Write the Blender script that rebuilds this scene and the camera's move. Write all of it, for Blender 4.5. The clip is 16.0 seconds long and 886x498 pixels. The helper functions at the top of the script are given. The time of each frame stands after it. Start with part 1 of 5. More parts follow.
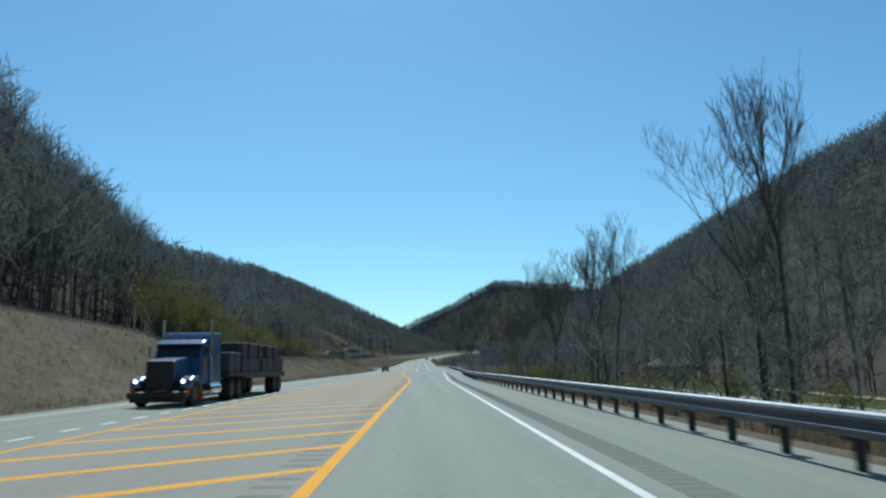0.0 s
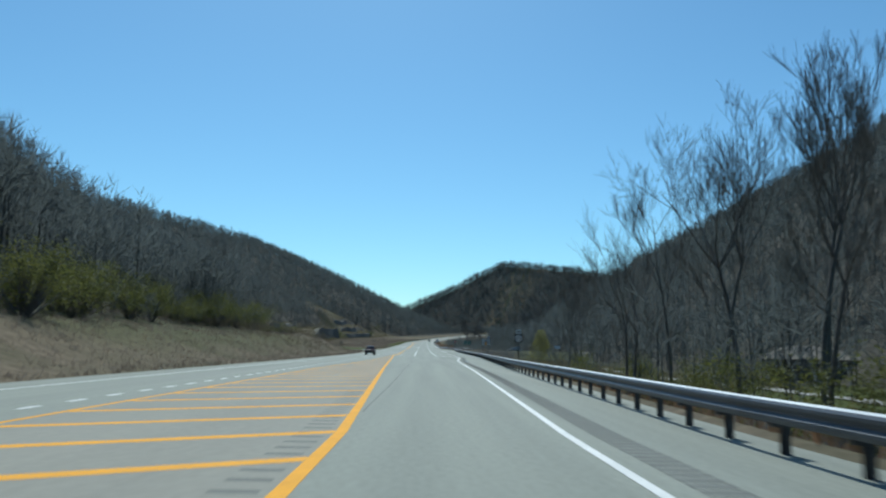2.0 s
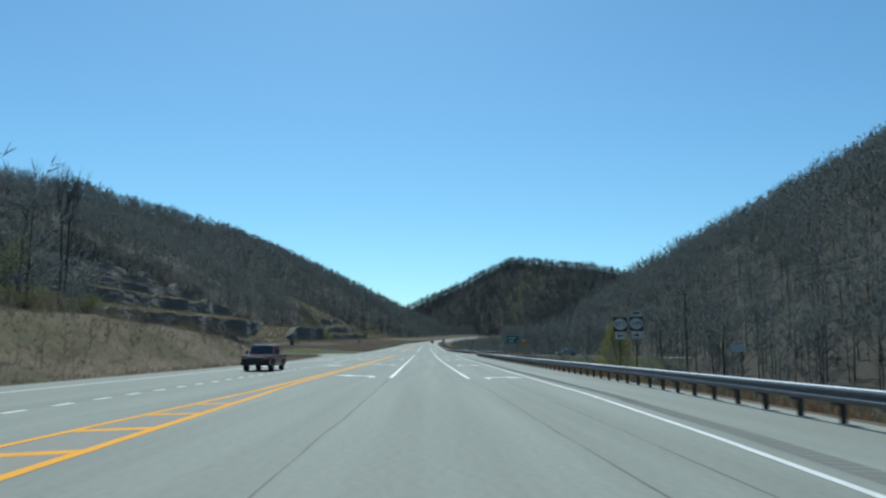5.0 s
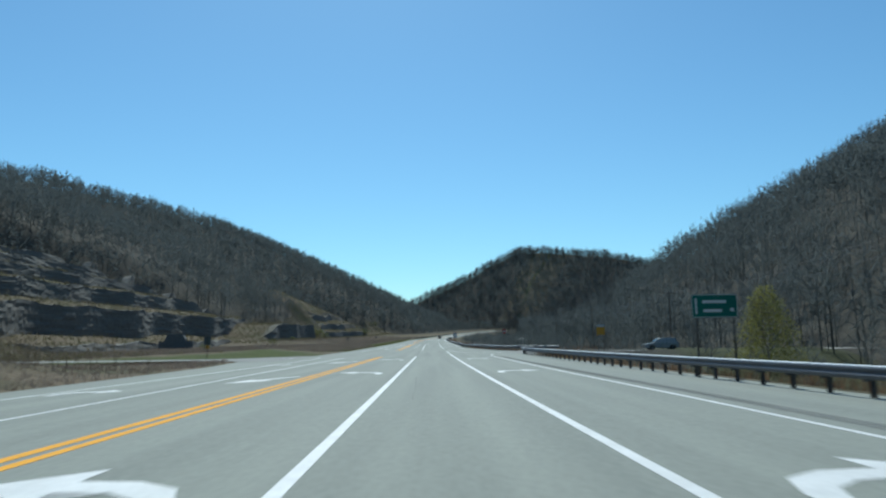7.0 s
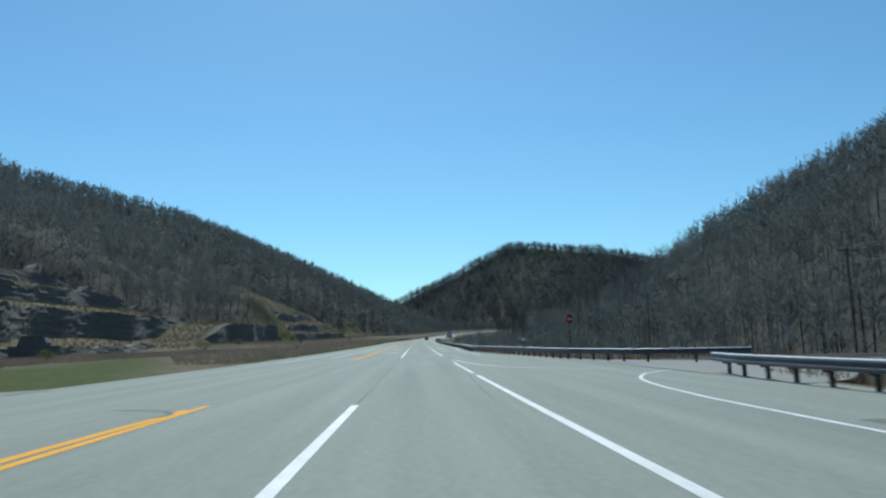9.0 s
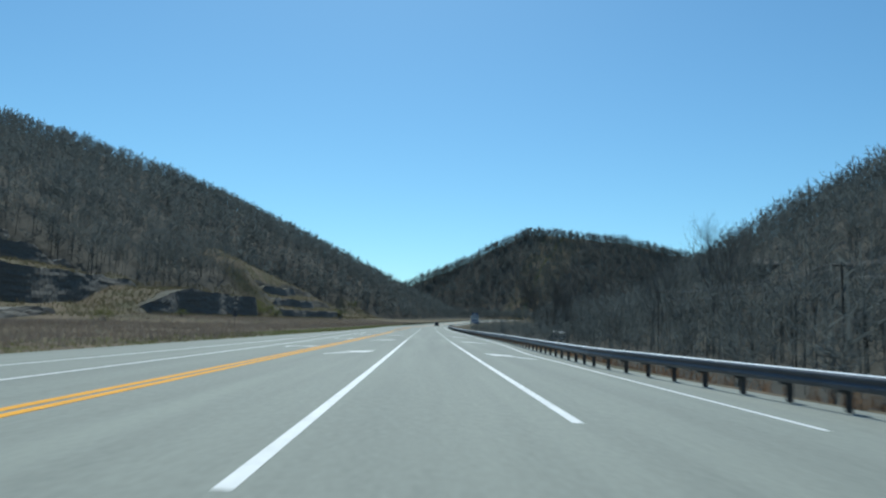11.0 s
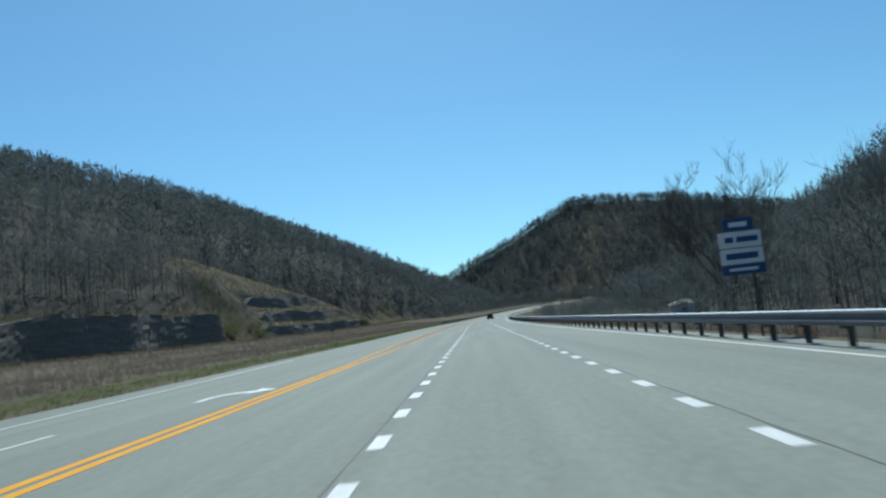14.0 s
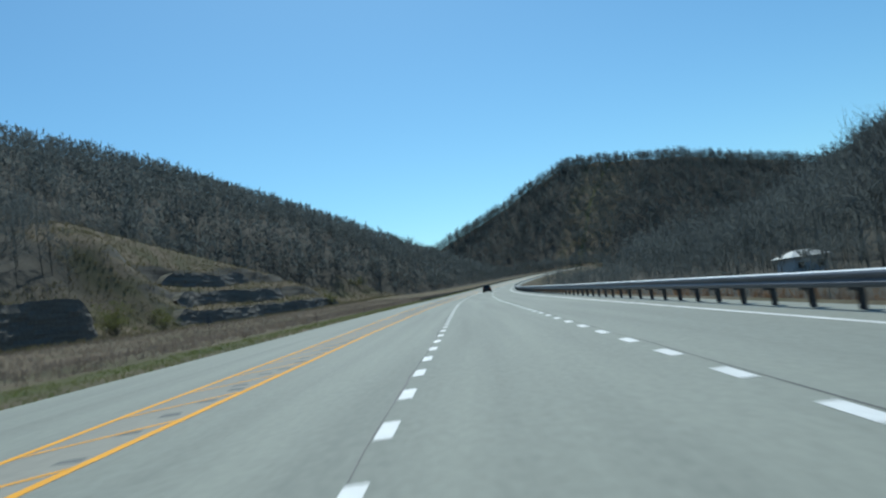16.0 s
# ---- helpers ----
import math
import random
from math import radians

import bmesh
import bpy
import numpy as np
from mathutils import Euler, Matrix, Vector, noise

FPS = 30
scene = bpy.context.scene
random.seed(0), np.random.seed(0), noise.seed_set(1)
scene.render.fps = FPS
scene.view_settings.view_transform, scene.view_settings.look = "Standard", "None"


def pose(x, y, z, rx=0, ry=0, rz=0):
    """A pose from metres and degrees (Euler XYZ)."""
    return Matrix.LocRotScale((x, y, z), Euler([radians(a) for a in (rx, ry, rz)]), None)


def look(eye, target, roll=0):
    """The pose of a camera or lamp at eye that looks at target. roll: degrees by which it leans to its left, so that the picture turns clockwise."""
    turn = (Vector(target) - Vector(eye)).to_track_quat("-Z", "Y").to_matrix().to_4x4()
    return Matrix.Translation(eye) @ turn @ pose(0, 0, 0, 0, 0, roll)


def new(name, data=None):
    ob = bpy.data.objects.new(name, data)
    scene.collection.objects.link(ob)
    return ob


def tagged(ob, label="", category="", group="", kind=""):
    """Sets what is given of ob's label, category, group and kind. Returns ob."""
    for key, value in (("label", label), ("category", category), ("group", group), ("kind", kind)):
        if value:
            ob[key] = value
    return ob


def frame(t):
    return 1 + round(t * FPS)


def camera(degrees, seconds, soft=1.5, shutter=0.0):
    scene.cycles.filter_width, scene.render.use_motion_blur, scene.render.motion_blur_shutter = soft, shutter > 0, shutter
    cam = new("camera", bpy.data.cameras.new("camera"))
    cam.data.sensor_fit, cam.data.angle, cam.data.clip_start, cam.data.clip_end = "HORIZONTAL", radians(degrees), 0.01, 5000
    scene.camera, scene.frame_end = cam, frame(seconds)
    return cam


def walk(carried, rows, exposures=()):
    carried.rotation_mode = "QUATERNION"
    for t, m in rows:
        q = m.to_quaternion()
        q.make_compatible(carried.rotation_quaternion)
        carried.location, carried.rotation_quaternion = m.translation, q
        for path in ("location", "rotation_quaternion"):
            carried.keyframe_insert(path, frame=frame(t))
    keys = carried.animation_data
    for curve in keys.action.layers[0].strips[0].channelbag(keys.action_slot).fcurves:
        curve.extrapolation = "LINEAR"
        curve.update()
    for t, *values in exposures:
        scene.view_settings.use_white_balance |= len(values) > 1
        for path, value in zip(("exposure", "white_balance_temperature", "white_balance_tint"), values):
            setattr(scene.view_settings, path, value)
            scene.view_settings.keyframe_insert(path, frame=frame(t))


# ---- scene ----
cam = camera(62.0, 16.0, soft=2.25, shutter=0.2)
# seconds, x, y, z, yaw, pitch, roll
PATH = [
    (0, 1.331, -0.000, 1.349, -1.437, 9.017, 0.820),
    (0.5, 1.332, 14.981, 1.349, -1.702, 9.022, -0.025),
    (1, 1.352, 29.966, 1.349, -0.656, 7.891, -1.353),
    (1.5, 1.350, 44.958, 1.348, -0.908, 7.656, -1.958),
    (2, 1.327, 59.962, 1.346, -1.303, 7.712, -0.944),
    (2.5, 1.349, 74.982, 1.344, -0.730, 8.065, -2.481),
    (3, 1.358, 90.023, 1.341, -0.291, 8.317, -1.521),
    (3.2, 1.350, 96.049, 1.339, -0.308, 8.167, -2.261),
    (5.3, 1.156, 159.461, 1.346, -1.104, 7.929, -0.558),
    (5.5, 1.094, 165.518, 1.351, -0.985, 7.900, -0.564),
    (6, 0.918, 180.716, 1.369, -0.771, 7.215, -0.164),
    (6.5, 0.759, 195.964, 1.400, -0.662, 7.068, 0.369),
    (7, 0.585, 211.239, 1.446, -0.646, 7.659, 0.836),
    (7.5, 0.363, 226.524, 1.510, -1.495, 7.487, 1.055),
    (8, 0.278, 241.834, 1.592, -1.608, 7.812, 2.003),
    (8.5, 0.174, 257.165, 1.692, -1.605, 7.782, 1.956),
    (9, 0.102, 272.495, 1.811, -1.782, 7.802, 1.441),
    (9.2, 0.088, 278.634, 1.863, -1.734, 7.648, 0.984),
    (11.3, -0.035, 343.144, 2.579, -0.300, 6.580, -2.946),
    (11.5, -0.067, 349.292, 2.662, 0.818, 6.366, -3.441),
    (12, -0.178, 364.685, 2.878, 0.954, 6.119, -3.369),
    (12.5, -0.285, 380.100, 3.107, 1.150, 7.578, -1.426),
    (13, -0.474, 395.486, 3.347, -0.814, 8.557, -0.100),
    (13.5, -0.639, 410.859, 3.597, 2.471, 7.433, 2.765),
    (14, -0.648, 426.162, 3.855, 2.651, 6.620, 6.054),
    (14.5, -0.769, 441.384, 4.118, 1.285, 4.665, 6.752),
    (15, -0.796, 456.518, 4.387, 1.670, 4.702, 6.593),
    (15.5, -0.833, 471.593, 4.661, 1.689, 4.687, 7.346),
    (16, -0.906, 486.627, 4.940, 1.952, 4.538, 7.972),
]
walk(cam, [(t, pose(x, y, z, 90 + p, r, a)) for t, x, y, z, a, p, r in PATH], [(0, 0.0, 5880, -2), (16, 0.0, 5880, -2)])

# the highway's bend and rise: curvature (1e-4 per metre) every 71.25 m
BEND = [0.142, -0.295, -1.331, 0.53, 0.592, -0.369, 1.006, -0.332, -0.591, -0.308, -0.161, -0.086, -0.049, -0.034]
RISE = [0.002, -0.048, 0.14, 0.773, 0.767, 0.586, 0.325, 0.21, 0.101, 0.4, 1.2, 0.8, 0.007, 0.005]
# canopy heights and distances of the crest from the road, every 150 m
CREST_Y = [0, 150, 300, 450, 600, 750, 900, 1050, 1200]
LEFT_H, LEFT_D = [82.2, 72.8, 67.2, 88.7, 117.7, 139.0, 131.2, 143.7, 91.1], [56.2, 118.4, 189.1, 233.4, 290.5, 300.0, 251.9, 317.2, 296.0]
RIGHT_H, RIGHT_D = [142.1, 146.1, 165.0, 145.0, 139.8, 101.7, 79.0, 38.0, 1.1], [259.9, 284.5, 321.6, 295.0, 302.6, 274.4, 248.5, 218.4, 189.1]
BACK_X, BACK_H = [-400, -50, 40, 131, 260, 420, 600], [41.1, 66.4, 106.4, 152.0, 142.4, 111.5, 118.0]

# ---------------------------------------------------------------- light
SUN_EL, SUN_AZ = 50.0, -6.0          # degrees above the horizon; right of straight ahead
world = bpy.data.worlds.new("world")
scene.world = world
world.use_nodes = True
wn = world.node_tree.nodes
sky = wn.new("ShaderNodeTexSky")
sky.sky_type, sky.sun_disc = "NISHITA", False
sky.sun_elevation, sky.sun_rotation = radians(SUN_EL), radians(SUN_AZ)
sky.air_density, sky.dust_density, sky.ozone_density = 1.0, 0.3, 1.6
wn["Background"].inputs["Strength"].default_value = 0.11
tint = wn.new("ShaderNodeMix")           # clear, deep spring sky
tint.data_type, tint.blend_type = "RGBA", "MULTIPLY"
tint.inputs["Factor"].default_value, tint.inputs["B"].default_value = 1.0, (.66, .90, .985, 1)
world.node_tree.links.new(sky.outputs[0], tint.inputs["A"])
world.node_tree.links.new(tint.outputs["Result"], wn["Background"].inputs["Color"])
sun = new("sun", bpy.data.lights.new("sun", "SUN"))
sun.data.energy, sun.data.angle, sun.data.color = 3.8, radians(0.53), (1.0, 0.95, 0.88)
a, e = radians(SUN_AZ), radians(SUN_EL)
sun.matrix_world = look((200 * math.sin(a) * math.cos(e), 200 * math.cos(a) * math.cos(e), 200 * math.sin(e)), (0, 0, 0))

# ---------------------------------------------------------------- the line of the road
TAB = np.arange(-400.0, 2400.0, 5.0)


def _twice(knots):
    k = np.interp(TAB, 71.25 * np.arange(len(knots)), knots) * 1e-4
    k[TAB < 0] = 0
    return np.cumsum(np.cumsum(k) * 5) * 5


_bend = _twice(BEND)
_rise = _twice(RISE)
_bend -= np.interp(0, TAB, _bend)
_rise -= np.interp(0, TAB, _rise)


def rx(y):
    return np.interp(y, TAB, _bend) + np.maximum(0, np.asarray(y, float) - 540) ** 2 / 2900


def rz(y):
    return np.interp(y, TAB, _rise)


def lin(y, ys, vs):
    return np.interp(y, ys, vs)


def smooth(u):
    u = np.clip(u, 0, 1)
    return u * u * (3 - 2 * u)


RAIL1 = ([-40, 10, 72, 108, 150, 181, 194, 230, 292, 297, 301], [6.8, 6.75, 6.3, 7.3, 9.3, 10.9, 11.3, 11.7, 12.0, 12.3, 13.0])
RAIL2 = ([310.5, 311, 314, 323, 343, 362, 397, 444, 502, 560, 2000], [19.0, 17.0, 13.85, 11.8, 10.1, 8.3, 9.0, 8.7, 8.15, 8.3, 8.6])
LEFT_EDGE = ([-300, 23, 70, 135, 234, 262, 276, 282, 291.5, 294, 299, 335, 400, 445, 503, 2000], [-11.6, -11.8, -12.6, -12.6, -12.4, -13.6, -15.2, -17.5, -17.5, -13.4, -12.3, -12.1, -12.0, -11.4, -10.8, -10.8])
RIGHT_EDGE = ([-300, 10, 72, 108, 150, 181, 230, 290, 298, 301, 311, 314, 323, 343, 362, 397, 444, 502, 2000],
              [7.2, 7.2, 6.8, 7.8, 9.8, 11.3, 12.2, 12.5, 13.2, 20, 20, 15.0, 12.4, 10.6, 8.8, 9.5, 9.2, 8.6, 8.9])


def canopy_left(d, y):
    h, w = lin(y, CREST_Y, LEFT_H), lin(y, CREST_Y, LEFT_D)
    u = np.maximum(0, (d - 22) / (w - 22))
    return np.where(u < 1, h * u * (1.35 - .35 * u), h * (1 - .25 * (u - 1))) * np.clip((1380 - y) / 150, 0, 1)


def canopy_right(d, y):
    h, w = lin(y, CREST_Y, RIGHT_H), lin(y, CREST_Y, RIGHT_D)
    u = np.maximum(0, (d - 45) / (w - 45))
    return np.where(u < 1, h * u * (1.35 - .35 * u), h * (1 - .25 * (u - 1))) * np.clip((1150 - y) / 150, 0, 1)


def canopy_back(x, y):
    return np.maximum(0, lin(x, BACK_X, BACK_H) - .62 * np.abs(y - 1300))


BARE_Y = [-300, 215, 232, 300, 326, 345, 400, 470, 500, 530, 556, 575, 605, 632, 646, 700, 750, 780, 830, 900]
BARE_D = [24, 26, 36, 68, 74, 124, 152, 148, 118, 92, 84, 81, 77, 77, 98, 98, 92, 84, 74, 40]


def cut_slope(d, y):
    """The grassy slope that bounds the stepped cut along the road."""
    return np.clip((562 + 3 * np.sin(d * .2) - y) * .36, 0, 44) * smooth((y - 328) / 26)


BENCHES = ((71, 2.2), (82, 6.6), (96, 4.6), (109, 3.4), (121, 2.6), (132, 1.8))


def bench_line(k, y):
    """Distance of a rock band from the road."""
    return BENCHES[k][0] + .7 * np.sin(y * .19 + k) + 1.5 * np.sin(y * .083 + 2 * k)


def benches(d, y):
    """Benches of grass over bands of rock."""
    z = np.zeros_like(d)
    for k, (at, rise) in enumerate(BENCHES):
        z = z + rise * smooth((d - bench_line(k, y)) / 1.6) + 2.3 * smooth((d - at - 2) / 10)
    return z


def terraces(d, y):
    """The stepped road cut."""
    return np.minimum(benches(d, y), cut_slope(d, y))


def ledge_line(k, y):
    return (65, 71.5, 78.5)[k] + 1.0 * np.sin(y * .11 + 2 * k) + .25 * np.sin(y * .31 + k)


SPUR_Y = [490, 530, 565, 600, 630, 642, 652, 750, 778, 792, 815, 830, 884]
SPUR_H = [0, 10, 13, 15.5, 18, 24, 28, 13, 2.5, 1, 12.5, 13.5, 0]


def low_cut_line(y):
    return 64.5 + 1.0 * np.sin(y * .11) + .25 * np.sin(y * .31)


def ledges(d, y):
    """Three low bands of rock in the flank of the spur, grass between them."""
    z = 3.8 * smooth((d - ledge_line(0, y)) / 1.7) * smooth((y - 636) / 16) * smooth((776 - y) / 22)
    z = z + 3.9 * smooth((d - ledge_line(1, y)) / 1.7) + 4.4 * smooth((d - ledge_line(2, y)) / 1.7)
    return z + 1.4 * smooth((d - 66) / 5) + 2.0 * smooth((d - 73) / 5) + .9 * np.maximum(0, d - 80)


def cut_two(d, y):
    """The low dark cut, and the bare spur past it with its ledges."""
    low = 7.2 * smooth((y - 488) / 52) * smooth((614 - y) / 10) * smooth((d - low_cut_line(y)) / 1.7)
    crest = lin(y, SPUR_Y, SPUR_H)
    lumpy = 1.3 * np.sin(y * .09 + d * .05) * np.sin(d * .16 + 1) + .7 * np.sin(y * .23 - d * .2)
    foot = lin(y, [600, 655], [67, 60])
    grassy = crest * smooth((d - foot) / 25)
    w = smooth((y - 640) / 22) * smooth((782 - y) / 10)
    spur = grassy * (1 - w) + np.minimum(ledges(d, y), crest + .12 * np.maximum(0, d - 80)) * w
    spur = spur + lumpy * smooth(spur / 8) * (1 - w)
    field = 1.8 * smooth((d - 18) / 40) * smooth((y - 450) / 40) * (1 - smooth((y - 800) / 60))
    return np.maximum(low, spur) + field


def ground(x, y):
    x, y = np.asarray(x, float), np.asarray(y, float)
    off = x - rx(y)
    d = -off
    base = rz(y)
    # left of the road
    edge = -lin(y, *LEFT_EDGE)
    bare = lin(y, BARE_Y, BARE_D)
    lumps = 2.2 * np.sin(x * .043 + 1.3 * np.sin(y * .021)) * np.sin(y * .037 + 2) + 1.1 * np.sin(x * .11 + y * .05) * np.sin(y * .093 - x * .04)
    hill = np.maximum(0, canopy_left(d, y) - base - 12 + lumps) * smooth((d - bare + 40) / 80)
    bank = smooth((d - edge - 1.5) / lin(y, [165, 200], [11, 7.5])) * lin(y, [-300, 40, 90, 110, 165, 205, 222, 235, 247, 256, 276], [5.5, 5.0, 4.2, 2.6, 2.8, 3.5, 3.0, 2.2, 1.0, .1, 0])
    bank = bank + smooth((d - edge - 8) / 25) * lin(y, [-300, 60, 160, 215, 235], [5, 4, 3.5, 2, 0])
    ditch = -.5 * smooth((d - edge - .5) / 3) * smooth((y - 285) / 15)
    left = np.maximum(np.maximum(hill, bank + ditch), np.maximum(terraces(d, y), cut_two(d, y)) + ditch)
    # right of it
    edge = lin(y, *RIGHT_EDGE)
    drop = -2.6 * smooth((off - edge - .3) / 6.5) * (1 - smooth((y - 298) / 3) * smooth((326 - y) / 3) * smooth((60 - off) / 8))
    hill = np.maximum(0, canopy_right(off, y) - base - 13 + lumps * smooth((off - 55) / 30))
    right = drop + hill
    z = base + np.where(off < 0, left, right)
    back = np.maximum(0, canopy_back(x, y) - base - 8 + lumps) * np.maximum(smooth((np.abs(off) - 14) / 50), smooth((y - 1020) / 60))
    z = np.where(back > 0, np.maximum(z, base + back), z)
    inside = (off > lin(y, *LEFT_EDGE) - .4) & (off < edge + .3) & (y < 1042)
    rough = np.sin(x * .31 + y * .17) * np.cos(y * .23 - x * .11) * .12 + np.sin(x * .9) * np.sin(y * .7) * .05
    return np.where(inside, base - .25, z + rough * smooth((np.abs(off) - 13) / 8))


# ---------------------------------------------------------------- materials
def material(name, colour, rough=0.8, metal=0.0, spots=None, scale=2.0, fine=30.0, bump=0.0, amount=.35, island=False, obj=False, leaf=0.0, stretch=None):
    """Colour varied at two scales; spots is the second colour."""
    m = bpy.data.materials.new(name)
    m.use_nodes = True
    t = m.node_tree
    b = t.nodes["Principled BSDF"]
    b.inputs["Roughness"].default_value, b.inputs["Metallic"].default_value = rough, metal
    geo = t.nodes.new("ShaderNodeNewGeometry")
    tc = t.nodes.new("ShaderNodeTexCoord")
    pos = tc.outputs["Object"] if obj else geo.outputs["Position"]
    n1, n2 = t.nodes.new("ShaderNodeTexNoise"), t.nodes.new("ShaderNodeTexNoise")
    far = pos
    if stretch:
        mp = t.nodes.new("ShaderNodeMapping")
        mp.inputs["Scale"].default_value = stretch
        t.links.new(pos, mp.inputs["Vector"])
        far = mp.outputs["Vector"]
    n1.inputs["Scale"].default_value, n2.inputs["Scale"].default_value = scale, fine
    n1.inputs["Detail"].default_value = n2.inputs["Detail"].default_value = 4
    t.links.new(far, n1.inputs["Vector"])
    t.links.new(pos, n2.inputs["Vector"])
    add = t.nodes.new("ShaderNodeMath")
    add.operation = "ADD"
    t.links.new(n1.outputs["Fac"], add.inputs[0])
    t.links.new(n2.outputs["Fac"], add.inputs[1])
    ramp = t.nodes.new("ShaderNodeMapRange")
    ramp.inputs["From Min"].default_value, ramp.inputs["From Max"].default_value = .7, 1.3
    t.links.new(add.outputs[0], ramp.inputs["Value"])
    mix = t.nodes.new("ShaderNodeMix")
    mix.data_type = "RGBA"
    s = spots or tuple(c * (1 - amount) for c in colour)
    mix.inputs["A"].default_value, mix.inputs["B"].default_value = (*colour, 1), (*s, 1)
    t.links.new(ramp.outputs["Result"], mix.inputs["Factor"])
    out = mix.outputs["Result"]
    if island:
        hsv = t.nodes.new("ShaderNodeHueSaturation")
        mr = t.nodes.new("ShaderNodeMapRange")
        mr.inputs["To Min"].default_value, mr.inputs["To Max"].default_value = .74, 1.2
        t.links.new(geo.outputs["Random Per Island"], mr.inputs["Value"])
        t.links.new(mr.outputs["Result"], hsv.inputs["Value"])
        t.links.new(out, hsv.inputs["Color"])
        out = hsv.outputs["Color"]
    t.links.new(out, b.inputs["Base Color"])
    if leaf:
        tr, ms = t.nodes.new("ShaderNodeBsdfTranslucent"), t.nodes.new("ShaderNodeMixShader")
        t.links.new(out, tr.inputs["Color"])
        ms.inputs["Fac"].default_value = leaf
        t.links.new(b.outputs[0], ms.inputs[1])
        t.links.new(tr.outputs[0], ms.inputs[2])
        t.links.new(ms.outputs[0], t.nodes["Material Output"].inputs["Surface"])
    if bump:
        bp = t.nodes.new("ShaderNodeBump")
        bp.inputs["Strength"].default_value, bp.inputs["Distance"].default_value = bump, .02
        t.links.new(n2.outputs["Fac"], bp.inputs["Height"])
        t.links.new(bp.outputs["Normal"], b.inputs["Normal"])
    return m


def ground_material():
    """Leaf litter, dead grass, green grass and bare rock, by the sheet's cover layer; rock shows where it is steep."""
    m = bpy.data.materials.new("hillside")
    m.use_nodes = True
    t = m.node_tree
    b = t.nodes["Principled BSDF"]
    b.inputs["Roughness"].default_value = .95
    b.inputs["Specular IOR Level"].default_value = .1
    geo = t.nodes.new("ShaderNodeNewGeometry")
    att = t.nodes.new("ShaderNodeVertexColor")
    att.layer_name = "cover"
    sep = t.nodes.new("ShaderNodeSeparateColor")
    t.links.new(att.outputs["Color"], sep.inputs["Color"])

    def noise_(scale, detail=5, stretch=None):
        n = t.nodes.new("ShaderNodeTexNoise")
        n.inputs["Scale"].default_value, n.inputs["Detail"].default_value = scale, detail
        src = geo.outputs["Position"]
        if stretch:
            mp = t.nodes.new("ShaderNodeMapping")
            mp.inputs["Scale"].default_value = stretch
            t.links.new(src, mp.inputs["Vector"])
            src = mp.outputs["Vector"]
        t.links.new(src, n.inputs["Vector"])
        return n.outputs["Fac"]

    def mix_(fac, a, b2):
        n = t.nodes.new("ShaderNodeMix")
        n.data_type = "RGBA"
        for key, val in (("A", a), ("B", b2)):
            if isinstance(val, tuple):
                n.inputs[key].default_value = (*val, 1)
            else:
                t.links.new(val, n.inputs[key])
        t.links.new(fac, n.inputs["Factor"])
        return n.outputs["Result"]

    def range_(v, lo, hi):
        n = t.nodes.new("ShaderNodeMapRange")
        n.inputs["From Min"].default_value, n.inputs["From Max"].default_value = lo, hi
        t.links.new(v, n.inputs["Value"])
        return n.outputs["Result"]

    coarse, fine, strata = noise_(.12), noise_(1.7), noise_(1.0, 6, (.06, .06, 1.1))
    litter = mix_(range_(fine, .3, .7), (.048, .046, .038), (.080, .075, .062))
    straw = mix_(range_(fine, .3, .7), (.095, .076, .052), (.20, .158, .108))
    straw = mix_(range_(coarse, .42, .66), straw, (.092, .086, .048))
    lawn = mix_(range_(fine, .3, .7), (.048, .062, .016), (.088, .102, .030))
    col = mix_(sep.outputs["Red"], litter, straw)
    col = mix_(sep.outputs["Green"], col, lawn)
    rock = mix_(range_(strata, .35, .65), (.05, .047, .040), (.11, .104, .090))
    nsep = t.nodes.new("ShaderNodeSeparateXYZ")
    t.links.new(geo.outputs["True Normal"], nsep.inputs["Vector"])
    steep = range_(nsep.outputs["Z"], .72, .5)
    mul = t.nodes.new("ShaderNodeMath")
    mul.operation = "MULTIPLY"
    t.links.new(steep, mul.inputs[0])
    t.links.new(sep.outputs["Blue"], mul.inputs[1])
    col = mix_(mul.outputs[0], col, rock)
    t.links.new(col, b.inputs["Base Color"])
    bp = t.nodes.new("ShaderNodeBump")
    bp.inputs["Strength"].default_value, bp.inputs["Distance"].default_value = .5, .12
    t.links.new(fine, bp.inputs["Height"])
    t.links.new(bp.outputs["Normal"], b.inputs["Normal"])
    return m


M_GROUND = ground_material()
M_ROAD = material("worn_pavement", (.272, .287, .244), .85, spots=(.188, .201, .174), scale=1.1, fine=9.0, bump=.05, stretch=(1, .03, 1))
M_SHOULDER = material("shoulder_pavement", (.27, .27, .245), .9, spots=(.22, .215, .205), scale=.2, fine=4.0, bump=.2)
M_YELLOW = material("yellow_paint", (.90, .41, .012), .9, spots=(.74, .34, .02), scale=1.5, fine=12)
M_WHITE = material("white_paint", (.78, .78, .76), .6, spots=(.60, .60, .58), scale=1.2, fine=10)
M_DUST = material("dusty_pavement", (.30, .290, .245), .9, spots=(.235, .228, .195), scale=.5, fine=6.0, stretch=(1, .15, 1))
M_CRACK = material("crack_sealant", (.05, .05, .05), .7, spots=(.09, .09, .085), scale=.8)
M_TYRE = material("tyre_rubber_trace", (.10, .105, .10), .85, spots=(.16, .165, .155), scale=1.5, fine=12)
M_GROOVE = material("milled_groove", (.165, .17, .155), .9, spots=(.135, .14, .128), scale=.6, fine=5)
